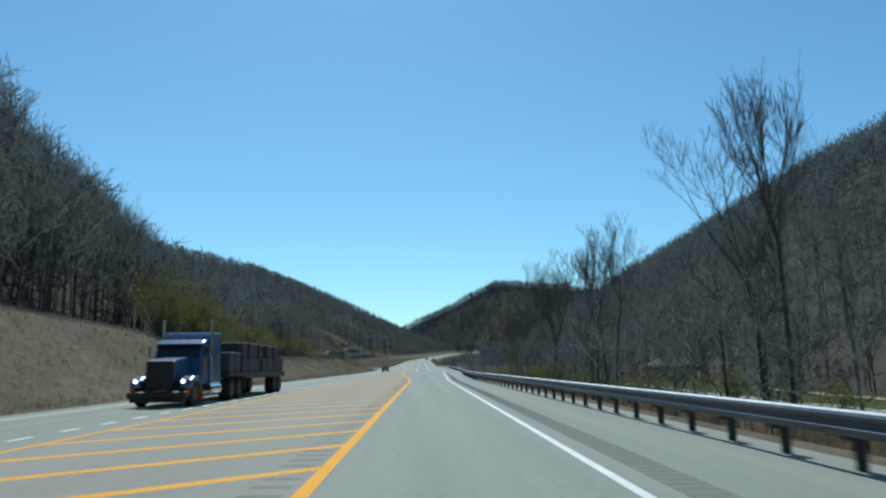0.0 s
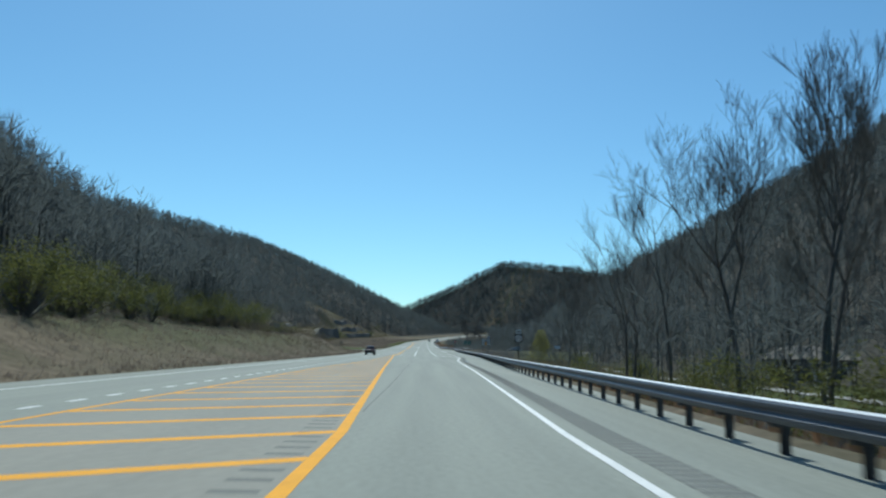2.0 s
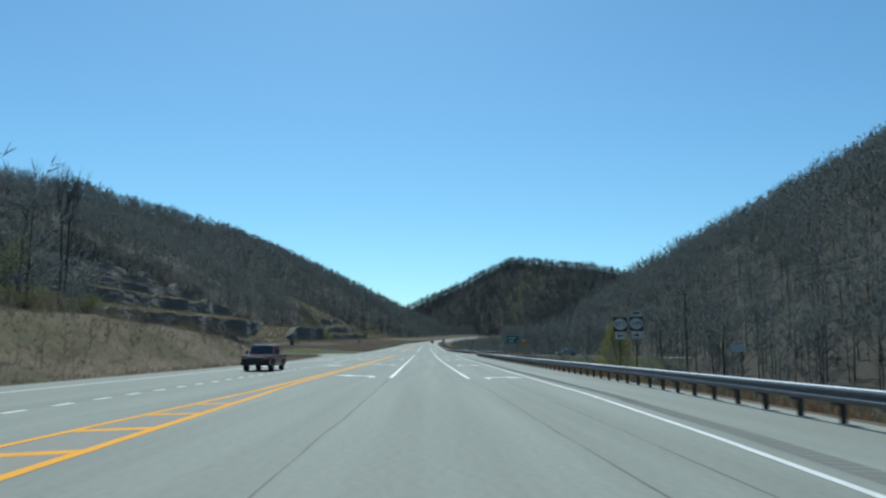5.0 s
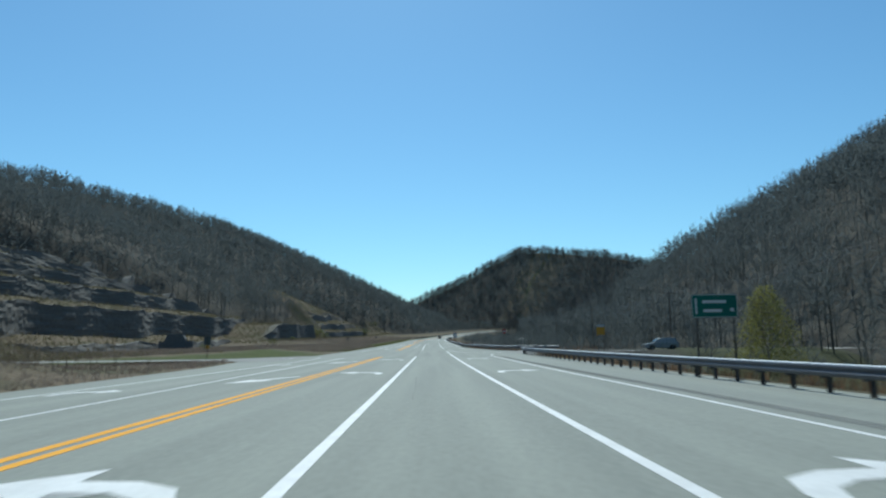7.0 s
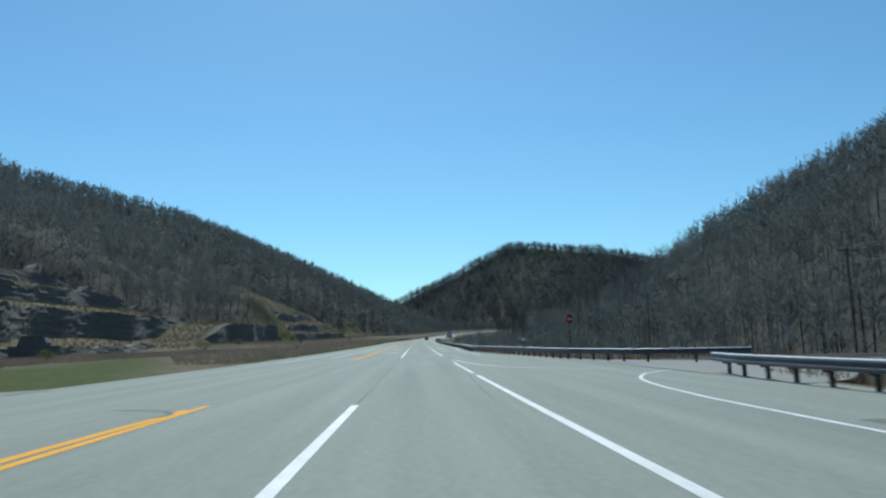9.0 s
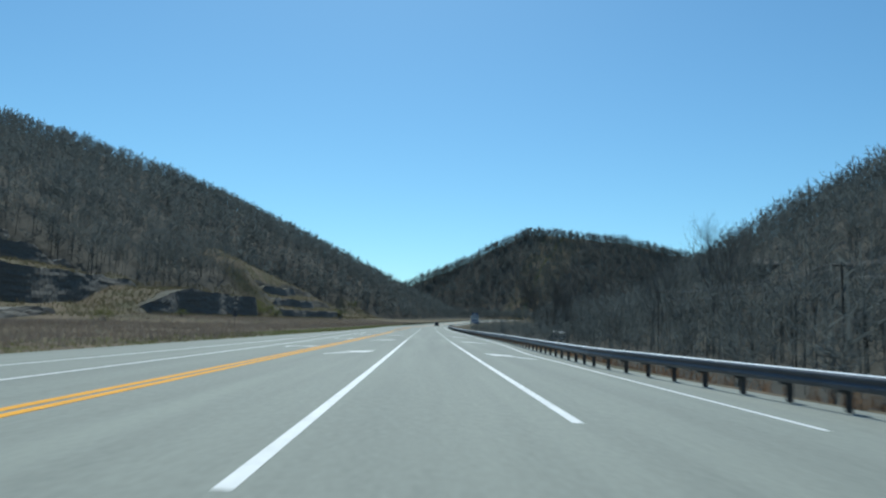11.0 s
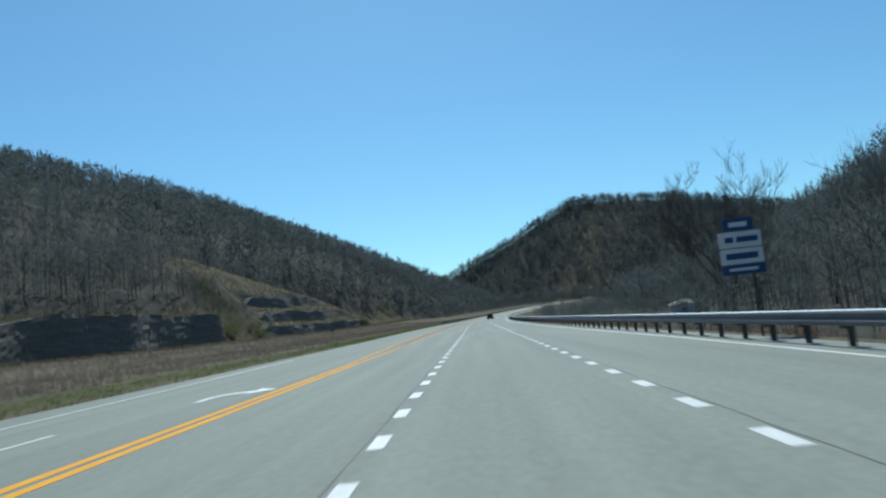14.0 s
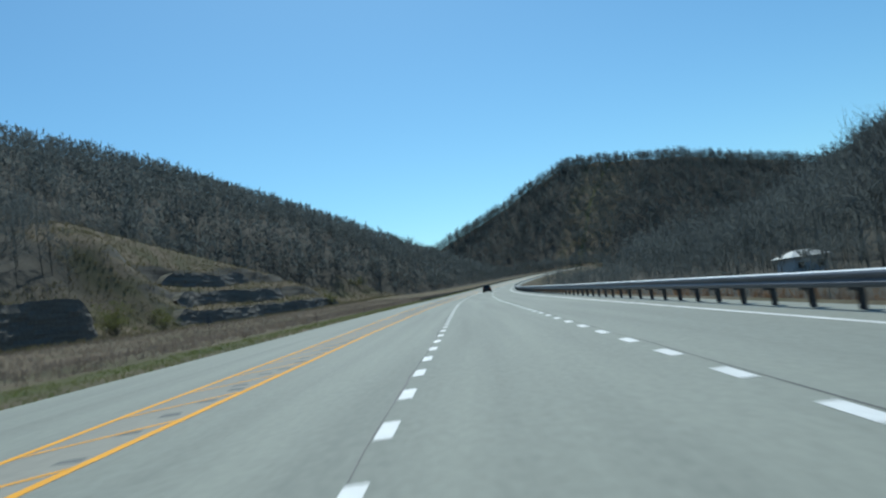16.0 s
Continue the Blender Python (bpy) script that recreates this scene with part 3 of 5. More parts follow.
# ---------------------------------------------------------------- guardrails
def rail_beam(ys, os_, top=.74):
    """The corrugated beam, swept along the line of the rail."""
    prof = [(0, 0), (-.03, .02), (-.07, .06), (-.07, .10), (-.03, .145), (-.03, .175), (-.07, .22), (-.07, .26), (-.045, .30), (.035, .322),
            (.035, .31), (-.035, .288), (-.055, .255), (-.055, .225), (-.015, .18), (-.015, .14), (-.055, .095), (-.055, .065), (-.02, .03), (.012, .01)]
    pts = np.array([(float(rx(y)) + o, y, float(rz(y))) for y, o in zip(ys, os_)])
    tan = np.gradient(pts[:, :2], axis=0)
    tan /= np.linalg.norm(tan, axis=1)[:, None]
    v, n = [], len(prof)
    for p, t in zip(pts, tan):
        nrm = np.array([t[1], -t[0]])
        for a_, h in prof:
            v.append((p[0] + nrm[0] * a_, p[1] + nrm[1] * a_, p[2] + top - .31 + h))
    f = []
    for k in range(len(pts) - 1):
        for j in range(n):
            f.append((k * n + j, k * n + (j + 1) % n, (k + 1) * n + (j + 1) % n, (k + 1) * n + j))
    f += [tuple(range(n)), tuple(range((len(pts) - 1) * n, len(pts) * n))]
    me = mesh("beam", v, f, M_STEEL)
    # only the top flange gets the paler steel, painted as if sunlit
    me.materials.append(M_LIT_STEEL)
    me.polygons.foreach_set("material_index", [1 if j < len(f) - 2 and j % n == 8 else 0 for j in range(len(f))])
    return me


POST = from_bm("post", box(.012, .1, 1.0, (0, 0, .2), bm=box(.1, .012, 1.0, (-.05, .05, .2), bm=box(.1, .012, 1.0, (-.05, -.05, .2)))), M_POST)
BLOCK = from_bm("offset_block", box(.15, .14, .34, (-.18, 0, .56)), M_POST, .012)


def guardrail(ys, os_, post_y, label):
    g = thing("guardrail", label, "guardrail", group="roadside guardrails")
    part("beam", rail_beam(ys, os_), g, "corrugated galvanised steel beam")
    for y in post_y:
        o = float(np.interp(y, ys, os_))
        m = Matrix.Translation((float(rx(y)) + o + .26, y, float(rz(y)) - .02))
        p_ = part("post", POST, g)
        p_.matrix_local = m
        b_ = part("offset_block", BLOCK, p_)
    return g


ys = np.concatenate([np.arange(-40, 290, 3.0), np.arange(290, 301.2, .7)])
guardrail(ys, np.interp(ys, *RAIL1) - .28, np.arange(-38.43, 300, 1.905), "grey galvanised guardrail on steel posts along the shoulder")
ys2 = np.concatenate([np.arange(310.5, 324, .6), np.arange(324, 560, 3.0), np.arange(560, 1060, 8.0)])
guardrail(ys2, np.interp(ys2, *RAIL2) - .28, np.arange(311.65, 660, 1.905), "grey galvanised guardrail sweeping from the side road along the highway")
ys3 = np.arange(640, 1060, 8.0)
guardrail(ys3, np.full_like(ys3, -11.6), np.arange(640, 1000, 4), "far guardrail along the opposite shoulder")


# ---------------------------------------------------------------- woods
def bare_tree(seed, twigs, limbs=7, WIDE=.0035, low=.3, girth=.011):
    """Corners and triangles of a leafless tree one metre high."""
    r = np.random.RandomState(seed)
    v, t = [], []

    def blade(a_, b_, w):
        d = b_ - a_
        s = np.cross(d, r.normal(size=3))
        s = s / (np.linalg.norm(s) + 1e-9) * w
        k = len(v)
        v.extend([a_ - s, a_ + s, b_])
        t.append((k, k + 1, k + 2))

    bend = r.uniform(-.05, .05, 2)
    top = np.array([bend[0], bend[1], .93])
    k = len(v)
    for j in range(3):
        q = 2 * math.pi * j / 3
        v.append(np.array([girth * math.cos(q), girth * math.sin(q), -.06]))
    for j in range(3):
        q = 2 * math.pi * j / 3
        v.append(top * .6 + np.array([.6 * girth * math.cos(q), .6 * girth * math.sin(q), 0]))
    for j in range(3):
        a_, b_ = k + j, k + (j + 1) % 3
        t.extend([(a_, b_, b_ + 3), (a_, b_ + 3, a_ + 3)])
    blade(top * .58, top, .006)
    tips = [(top * .6, top)]
    for j in range(limbs):
        z0 = r.uniform(low, .75)
        q = r.uniform(0, 2 * math.pi)
        ln = r.uniform(.18, .34) * (1.15 - z0 * .5)
        a_ = top * z0
        b_ = a_ + np.array([math.cos(q) * ln * .75, math.sin(q) * ln * .75, ln * r.uniform(.6, 1.1)])
        blade(a_, b_, .0042)
        tips.append((a_, b_))
    for j in range(twigs):
        a_, b_ = tips[r.randint(len(tips))]
        u = r.uniform(.3, 1)
        c = a_ + (b_ - a_) * u
        d = (b_ - a_) / np.linalg.norm(b_ - a_) + r.normal(size=3) * .65
        d[2] = abs(d[2]) * .9 + .1
        blade(c, c + d / np.linalg.norm(d) * r.uniform(.06, .17), WIDE)
    return np.array(v), np.array(t)


def wood(name, xs, ys, hs, protos, mat, label, seed):
    """Many trees as one mesh."""
    r = np.random.RandomState(seed)
    zs = ground(xs, ys)
    V, T, n = [], [], 0
    pick = r.randint(len(protos), size=len(xs))
    for k, (pv, pt) in enumerate(protos):
        sel = np.where(pick == k)[0]
        if not len(sel):
            continue
        ang = r.uniform(0, 2 * math.pi, len(sel))
        c, s = np.cos(ang)[:, None], np.sin(ang)[:, None]
        h = hs[sel][:, None]
        w = h * r.uniform(.8, 1.25, len(sel))[:, None]
        X = xs[sel][:, None] + w * (pv[:, 0] * c - pv[:, 1] * s)
        Y = ys[sel][:, None] + w * (pv[:, 0] * s + pv[:, 1] * c)
        Z = zs[sel][:, None] + h * pv[:, 2]
        V.append(np.stack([X, Y, Z], -1).reshape(-1, 3))
        T.append((pt[None] + (n + np.arange(len(sel)) * len(pv))[:, None, None]).reshape(-1, 3))
        n += len(sel) * len(pv)
    return tagged(new(name, triangles(name, np.concatenate(V), np.concatenate(T), mat)), label, "woods", kind="stuff")


NEARP = [bare_tree(k, 92, 10, .0042, .12, .007) for k in range(8)]
BACKP = [bare_tree(40 + k, 48, 6, .023, .1, .006) for k in range(6)]
MIDP = [bare_tree(60 + k, 48, 8, .0115, .1, .006) for k in range(8)]
FARP = [bare_tree(20 + k, 31, 6, .026, .1, .007) for k in range(8)]
rs = np.random.RandomState(5)


def scatter(n, d0, d1, y0, y1, sign):
    """Places beside the road; sparser on the slopes that lie back from its start."""
    d, y = rs.uniform(d0, d1, n), rs.uniform(y0, y1, n)
    keep = (y > 1.3 * d - 25) | (rs.rand(n) < .3)
    d, y = d[keep], y[keep]
    return rx(y) + sign * d, y, d


# left hill
x, y, d = scatter(17000, 24, 345, -60, 1330, -1)
keep = (d > lin(y, BARE_Y, BARE_D) + rs.uniform(-4, 4, len(d))) & (d < lin(y, CREST_Y, LEFT_D) + np.where(y > 450, 34, 16))
x, y, d = x[keep], y[keep], d[keep]
h = rs.uniform(10, 16.5, len(x))
h = np.minimum(h, np.maximum(4, canopy_left(d, y) - ground(x, y) + rs.uniform(-1.5, 3, len(x))))
near = (y < 720) & (d < 112)
wood("woods", x[near], y[near], h[near], NEARP, M_TWIG, "leafless grey-brown woods on the near hillside", 1)
mid = ~near & (y < 720)
wood("woods", x[mid], y[mid], h[mid], MIDP, M_TWIG, "leafless grey-brown woods above the road cut", 2)
far = y >= 720
wood("woods", x[far], y[far], h[far], FARP, M_TWIG, "leafless grey-brown woods on the long hillside", 8)
# taller trees close together on the slope above the near bank
x, y, d = scatter(1150, 30, 96, 20, 235, -1)
keep = d > lin(y, BARE_Y, BARE_D) + 5
x, y = x[keep], y[keep]
wood("woods", x, y, rs.uniform(10, 16.5, len(x)), NEARP, M_TWIG, "close-standing leafless woods above the roadside bank", 10)
# right hill
x, y, d = scatter(15000, 46, 360, -40, 1120, 1)
keep = (canopy_right(d, y) > 2) & (d < lin(y, CREST_Y, RIGHT_D) + 30)
x, y, d = x[keep], y[keep], d[keep]
h = rs.uniform(10, 17.5, len(x))
near = (y < 720) & (d < 112)
wood("woods", x[near], y[near], h[near], NEARP, M_TWIG, "leafless woods at the foot of the hill", 3)
wood("woods", x[~near], y[~near], h[~near], MIDP, M_TWIG, "leafless grey-brown woods on the steep hill", 4)
# hill that closes the valley
n = 12000
x, y = rs.uniform(-170, 640, n), rs.uniform(1040, 1328, n)
x, y = np.concatenate([x, rs.uniform(-60, 640, 2200)]), np.concatenate([y, rs.uniform(1286, 1324, 2200)])
keep = (canopy_back(x, y) > 3) & ((np.abs(x - rx(y)) > 18) | (y > 1045))
x, y = x[keep], y[keep]
wood("woods", x, y, rs.uniform(8, 12, len(x)), BACKP, M_TWIG, "distant leafless woods closing the valley", 5)
# creek-side trees below the guardrail
x, y, d = scatter(330, 15, 46, 20, 300, 1)
keep = ~((d > 24) & (y < 150) & (rs.rand(len(d)) < .75)) & ~((y > 165) & (rs.rand(len(d)) < .7))
x, y = x[keep], y[keep]
wood("woods", x, y, np.where(y < 150, rs.uniform(5, 11, len(x)), rs.uniform(3, 6.5, len(x))), NEARP, M_TWIG, "thin bare creek-side trees and saplings", 6)
x, y, d = scatter(600, 15, 50, 318, 800, 1)
wood("woods", x, y, rs.uniform(3.5, 7, len(x)), NEARP, M_TWIG, "thin bare saplings below the guardrail", 7)
M_BRUSH = material("brown_brush", (.215, .175, .13), .9, spots=(.12, .11, .07), scale=.08, fine=.7, island=True, leaf=.45)
BRUSH = [bare_tree(80 + k, 24, 6, .014) for k in range(4)]
# leafless brush on the bare slopes and banks
y = rs.uniform(100, 900, 5200)
d = rs.uniform(16, 140, 5200)
keep = (d < lin(y, BARE_Y, BARE_D) + 4) & (d > np.where(y < 300, 26, np.where(y < 480, 64, 60))) & ~((y > 284) & (y < 334) & (d < 80))
x, y = (rx(y) - d)[keep], y[keep]
y2 = rs.uniform(165, 262, 1500)
d2 = -lin(y2, *LEFT_EDGE) + 2.5 + rs.rand(1500) ** .8 * 34
x, y = np.concatenate([x, rx(y2) - d2]), np.concatenate([y, y2])
wood("brush", x, y, rs.uniform(.6, 2.2, len(x)), BRUSH, M_BRUSH, "leafless brush and saplings on the dry slopes", 9)


# ---------------------------------------------------------------- single trees, branch by branch
def limb_tree(seed, height, spread, fork, levels=4, thick=.02):
    """Tapered limbs; returns the trunk's and the crown's corners and triangles."""
    r = np.random.RandomState(seed)
    out = {"trunk": ([], []), "crown": ([], [])}

    def tube_(key, pts, rad, seg):
        v, t = out[key]
        k0 = len(v)
        for i, (p, q) in enumerate(zip(pts, rad)):
            d = pts[min(i + 1, len(pts) - 1)] - pts[max(i - 1, 0)]
            d = d / (np.linalg.norm(d) + 1e-9)
            s = np.cross(d, [.3, .9, .2])
            s = s / (np.linalg.norm(s) + 1e-9)
            u = np.cross(d, s)
            for j in range(seg):
                g = 2 * math.pi * j / seg
                v.append(p + q * (math.cos(g) * s + math.sin(g) * u))
        for i in range(len(pts) - 1):
            for j in range(seg):
                a_, b_ = k0 + i * seg + j, k0 + i * seg + (j + 1) % seg
                t.extend([(a_, b_, b_ + seg), (a_, b_ + seg, a_ + seg)])

    def grow(p, d, ln, rad, level):
        n = 4 if level < 3 else 3 if level < 5 else 2
        pts, q = [p], p
        for i in range(n):
            d = d + r.normal(size=3) * .09 + np.array([0, 0, .11])
            d = d / np.linalg.norm(d)
            q = q + d * ln / n
            pts.append(q)
        tube_("crown", pts, np.maximum(np.linspace(rad, rad * .45, n + 1), (.00072 if levels > 5 else .00044) * height), 5 if level < 2 else 3)
        if level >= levels:
            return
        kids = r.randint(3, 5)
        for i in range(kids):
            u = r.uniform(.35, 1.0)
            at = pts[int(u * n)]
            side = r.normal(size=3)
            side = side - d * np.dot(side, d)
            side = side / (np.linalg.norm(side) + 1e-9)
            nd = d * r.uniform(.6, 1.0) + side * spread * r.uniform(.5, 1.0) + np.array([0, 0, .15])
            grow(at, nd / np.linalg.norm(nd), ln * r.uniform(.5, .75), rad * .5, level + 1)

    lean = r.normal(size=2) * .03
    pts = [np.array([lean[0] * z * z * height, lean[1] * z * height, z * height * fork - (.4 if z == 0 else 0)]) for z in np.linspace(0, 1, 6)]
    tube_("trunk", pts, np.linspace(thick * height * .62, thick * height * .4, 6), 8)
    base = pts[-1]
    rest = height * (1 - fork)
    for i in range(r.randint(4, 6)):
        q = 2 * math.pi * (i + r.uniform(-.3, .3)) / 5
        d = np.array([math.cos(q) * spread, math.sin(q) * spread, 1.0])
        grow(base, d / np.linalg.norm(d), rest * r.uniform(.5, .68), thick * height * .26, 1)
    for i in range(4):
        q = r.uniform(0, 2 * math.pi)
        at = pts[r.randint(3, 5)]
        d = np.array([math.cos(q), math.sin(q), .55])
        grow(at, d / np.linalg.norm(d), rest * r.uniform(.25, .4), thick * height * .12, 2)
    return out


def tree(off, y, top, seed, spread=.55, fork=.4, levels=4, thick=.02, label="tall bare tree with grey limbs below the road"):
    x = float(rx(y)) + off
    z = float(ground(x, y))
    g = thing("tree", label, "tree", Matrix.Translation((x, y, z)), "bare roadside trees")
    made = limb_tree(seed, top + float(rz(y)) - z, spread, fork, levels, thick)
    part("trunk", triangles("trunk", np.array(made["trunk"][0]), np.array(made["trunk"][1]), M_BARK), g)
    part("crown", triangles("crown", np.array(made["crown"][0]), np.array(made["crown"][1]), M_BARK), g)
    return g


TREES = ((21, 106, 18, .75, .45), (24.5, 103, 21, .4, .5), (31, 114, 24, .5, .5), (22.5, 46, 17.5, .75, .45), (24.4, 46.5, 20.5, .35, .5),
         (15.5, 112, 11.5, .6, .4), (29, 128, 22, .55, .5), (18, 119, 13, .8, .35), (25, 131, 19, .7, .45), (20, 76, 12, .5, .5),
         (19, 150, 11, .6, .4), (24, 168, 13, .6, .4), (16.5, 88, 12, .5, .45))
for k, (o, y, top, sp, fk) in enumerate(TREES):
    tree(o, y, top, 100 + k, sp * .95, fk, 5, .0125)
tree(32.2, 517, 18.2, 131, .6, .14, 6, .02, "broad bare tree with a rounded crown behind the guardrail")
tree(37, 520, 13, 133, .7, .35, 4, .02, "bare tree leaning beside a larger tree")
tree(43, 500, 12, 134, .7, .35, 4, .02, "bare tree leaning beside a larger tree")
for k, (o, y, top) in enumerate(((48, 486, 16), (60, 484, 25), (66, 494, 26), (57, 497, 21), (72, 508, 31), (62, 530, 22), (70, 545, 25), (58, 588, 18.5), (66, 598, 21), (50, 572, 17))):
    tree(o, y, top, 137 + k, .6, .4, 4, .014, "bare tree on the wooded slope")
tree(-56, 268, 31, 135, .3, .6, 4, .016, "tall slender bare tree on the bank")
tree(-59, 276, 32, 136, .35, .62, 4, .016, "tall slender bare tree on the bank")
for k, (o, y, top) in enumerate(((-38, 118, 22), (-44, 132, 24), (-36, 92, 25), (-52, 150, 26), (-60, 172, 27), (-34, 70, 24), (-42, 84, 29), (-47, 76, 31), (-40, 62, 27))):
    tree(o, y, top * .92, 150 + k, .6, .42, 4, .014, "tall bare tree on the wooded bank")


# ---------------------------------------------------------------- bushes
def leaf_cloud(seed, n, clumps, size):
    """Small leaves in uneven clumps, one metre high, with stems."""
    r = np.random.RandomState(seed)
    c = np.stack([r.normal(0, .28, clumps), r.normal(0, .28, clumps), r.uniform(.2, .85, clumps)], 1)
    rad = r.uniform(.1, .26, clumps)
    v, t = [], []
    for i in range(n):
        k = r.randint(clumps)
        p = c[k] + r.normal(size=3) * rad[k] * .55
        p[2] = max(.02, p[2])
        a_, b_ = r.normal(size=3), r.normal(size=3)
        a_, b_ = a_ / np.linalg.norm(a_) * size, b_ / np.linalg.norm(b_) * size
        j = len(v)
        v.extend([p, p + a_, p + b_])
        t.append((j, j + 1, j + 2))
    sv, st = [], []
    for k in range(clumps):
        for m in range(2):
            e_ = c[k] + r.normal(size=3) * .1
            j = len(sv)
            sv.extend([np.array([.012, 0, -.08]), np.array([-.012, .01, -.08]), e_])
            st.append((j, j + 1, j + 2))
    return (np.array(v), np.array(t)), (np.array(sv), np.array(st))


BUSHES = []
for k in range(4):
    (v, t), (sv, st) = leaf_cloud(60 + k, 2600, 22, .03)
    BUSHES.append((triangles("foliage", v, t, M_BUD), triangles("stem", sv, st, M_BARK)))


def bush(off, y, h, w, k, label, group="spring bushes"):
    x = float(rx(y)) + off
    g = thing("bush", label, "bush", Matrix.LocRotScale((x, y, float(ground(x, y)) - .05), Euler((0, 0, k * 1.7)), (w, w, h)), group)
    part("foliage", BUSHES[k % 4][0], g)
    part("stem", BUSHES[k % 4][1], g)
    return g


rb = random.Random(4)
for k in range(26):
    y = 74 + 5.2 * k + rb.uniform(-2, 2)
    bush(-rb.uniform(*((23, 31) if y < 125 else (29, 34))) - .02 * k, y, rb.uniform(3.2, 5.6) + max(0, 110 - y) * .06, rb.uniform(4.5, 7), k, "green budding bush along the top of the bank")
for k in range(9):
    bush(-rb.uniform(24, 36), 196 + 6 * k, rb.uniform(1.2, 2.3), rb.uniform(2.5, 4.2), k, "low brown-green brush on the roadside bank")


def budding_tree(off, y, h, w):
    """A cone of many fine new leaves on upright stems."""
    r = np.random.RandomState(77)
    v, t = [], []
    for i in range(9000):
        z = r.beta(1.1, 1.5)
        q0 = r.randint(7)
        rad = w * .5 * (1.04 - z) ** .6 * (.8 + .2 * math.sin(17 * z + q0)) * r.rand() ** .4 + .12
        q = r.uniform(0, 2 * math.pi)
        p = np.array([rad * math.cos(q), rad * math.sin(q), .6 + z * (h - .6)])
        a_, b_ = r.normal(size=3) * .105, r.normal(size=3) * .105
        k = len(v)
        v.extend([p, p + a_, p + b_])
        t.append((k, k + 1, k + 2))
    x = float(rx(y)) + off
    g = thing("tree", "conical yellow-green budding tree past the guardrail", "tree", Matrix.Translation((x, y, float(ground(x, y)))))
    made = limb_tree(78, h * .95, .25, .2, 4, .012)
    part("trunk", triangles("trunk", np.array(made["trunk"][0]), np.array(made["trunk"][1]), M_BARK), g)
    part("branch_work", triangles("branch_work", np.array(made["crown"][0]), np.array(made["crown"][1]), M_BARK), g)
    part("foliage", triangles("foliage", np.array(v), np.array(t), M_NEWLEAF), g, "sparse yellow-green new leaves")


M_NEWLEAF = material("new_leaves", (.30, .285, .085), .8, spots=(.20, .20, .06), scale=.4, fine=3, island=True, leaf=.45)
budding_tree(38.8, 293, 10.0, 9.4)
bush(-50, 453.7, 2.3, 3.6, 3, "round dark green bush in the dry field")
bush(-52.7, 498.4, 1.8, 2.8, 2, "round dark green bush in the dry field")
for k, (o, y, h, w) in enumerate(((-64, 617, 4.6, 5.5), (-69, 626, 5.5, 6), (-62, 632, 3.4, 5), (-66, 640, 3.6, 5), (-64, 758, 5.5, 5), (-74, 824, 4.5, 6))):
    bush(o, y, h, w, k, "olive-green budding bush at the foot of the spur")
bush(-47, 372, 1.6, 2.2, 0, "small round bush at the edge of the lawn")
for k in range(20):
    bush(rb.uniform(15, 32), 20 + 6.6 * k, rb.uniform(2.2, 4.2), rb.uniform(2.8, 4.6), k, "thin budding shrub below the guardrail")


# ---------------------------------------------------------------- dead grass and weeds
M_RUSTY = material("rust_brown_weeds", (.25, .145, .08), .9, spots=(.16, .115, .075), scale=.25, fine=1.5, island=True, leaf=.4)
M_SCRUB = material("olive_scrub", (.235, .20, .122), .9, spots=(.135, .132, .065), scale=.06, fine=1.0, island=True, leaf=.35)


def tufts(name, xs, ys, h0, h1, mat, label, seed, blades=4, wide=.024):
    r = np.random.RandomState(seed)
    zs = ground(xs, ys)
    n = len(xs)
    V = np.zeros((n, blades, 3, 3))
    for b_ in range(blades):
        q = r.uniform(0, 2 * math.pi, n)
        h = r.uniform(h0, h1, n)
        base = np.stack([xs + r.normal(0, .12, n), ys + r.normal(0, .12, n), zs - .05], 1)
        s = np.stack([np.cos(q), np.sin(q), np.zeros(n)], 1) * wide
        V[:, b_, 0], V[:, b_, 1] = base - s, base + s
        V[:, b_, 2] = base + np.stack([r.normal(0, .3, n) * h, r.normal(0, .3, n) * h, h], 1)
    v = V.reshape(-1, 3)
    return tagged(new(name, triangles(name, v, np.arange(len(v)).reshape(-1, 3), mat)), label, "grass", kind="stuff")


def off_side_road(d, y):
    """Clear of the lawn and the side road on the left."""
    return ~((y > 288.6 - .7 * (d - 12) - 5) & (y < 334) & ((d < 40) | (y < 288.6 - .7 * (d - 12) + 5)))


def on_left(n, d0, d1, y0, y1):
    y, u = rs.uniform(y0, y1, n), rs.rand(n) ** 1.15
    d = -lin(y, *LEFT_EDGE) + d0 + u * (d1 - d0)
    keep = off_side_road(d, y)
    return (rx(y) - d)[keep], y[keep]


x, y = on_left(26000, .8, 28, -20, 296)
tufts("dead_grass", x, y, .1, .42, M_STRAW, "dry brown grass and weeds on the bank", 11)
y, d = rs.uniform(300, 432, 8000), rs.uniform(38, 68, 8000)
tufts("dead_grass", rx(y) - d, y, .2, .7, M_STRAW, "dry taupe weeds between the lawn and the road cut", 19)
x, y = on_left(30000, .8, 48, 322, 760)
d = rx(y) - x
keep = ~((y < 318 + 3 * (d - 13)) & (y < 380) & (d < 37)) & ~((d < 17) & (y > 400))
x, y = x[keep], y[keep]
tufts("dead_grass", x, y, .2, .7, M_STRAW, "dry grey-brown weeds in the field", 12)
x, y = on_left(9000, .3, 5, 330, 760)
tufts("grass_verge", x, y, .08, .22, M_BLADE, "short green verge beside the shoulder", 13, 5, .02)
y = rs.uniform(-30, 298, 7000)
tufts("dead_grass", rx(y) + np.interp(y, *RAIL1) + 1.4 + rs.rand(7000) ** 1.2 * 14, y, .3, .95, M_RUSTY, "rust-brown weeds behind the guardrail", 14)
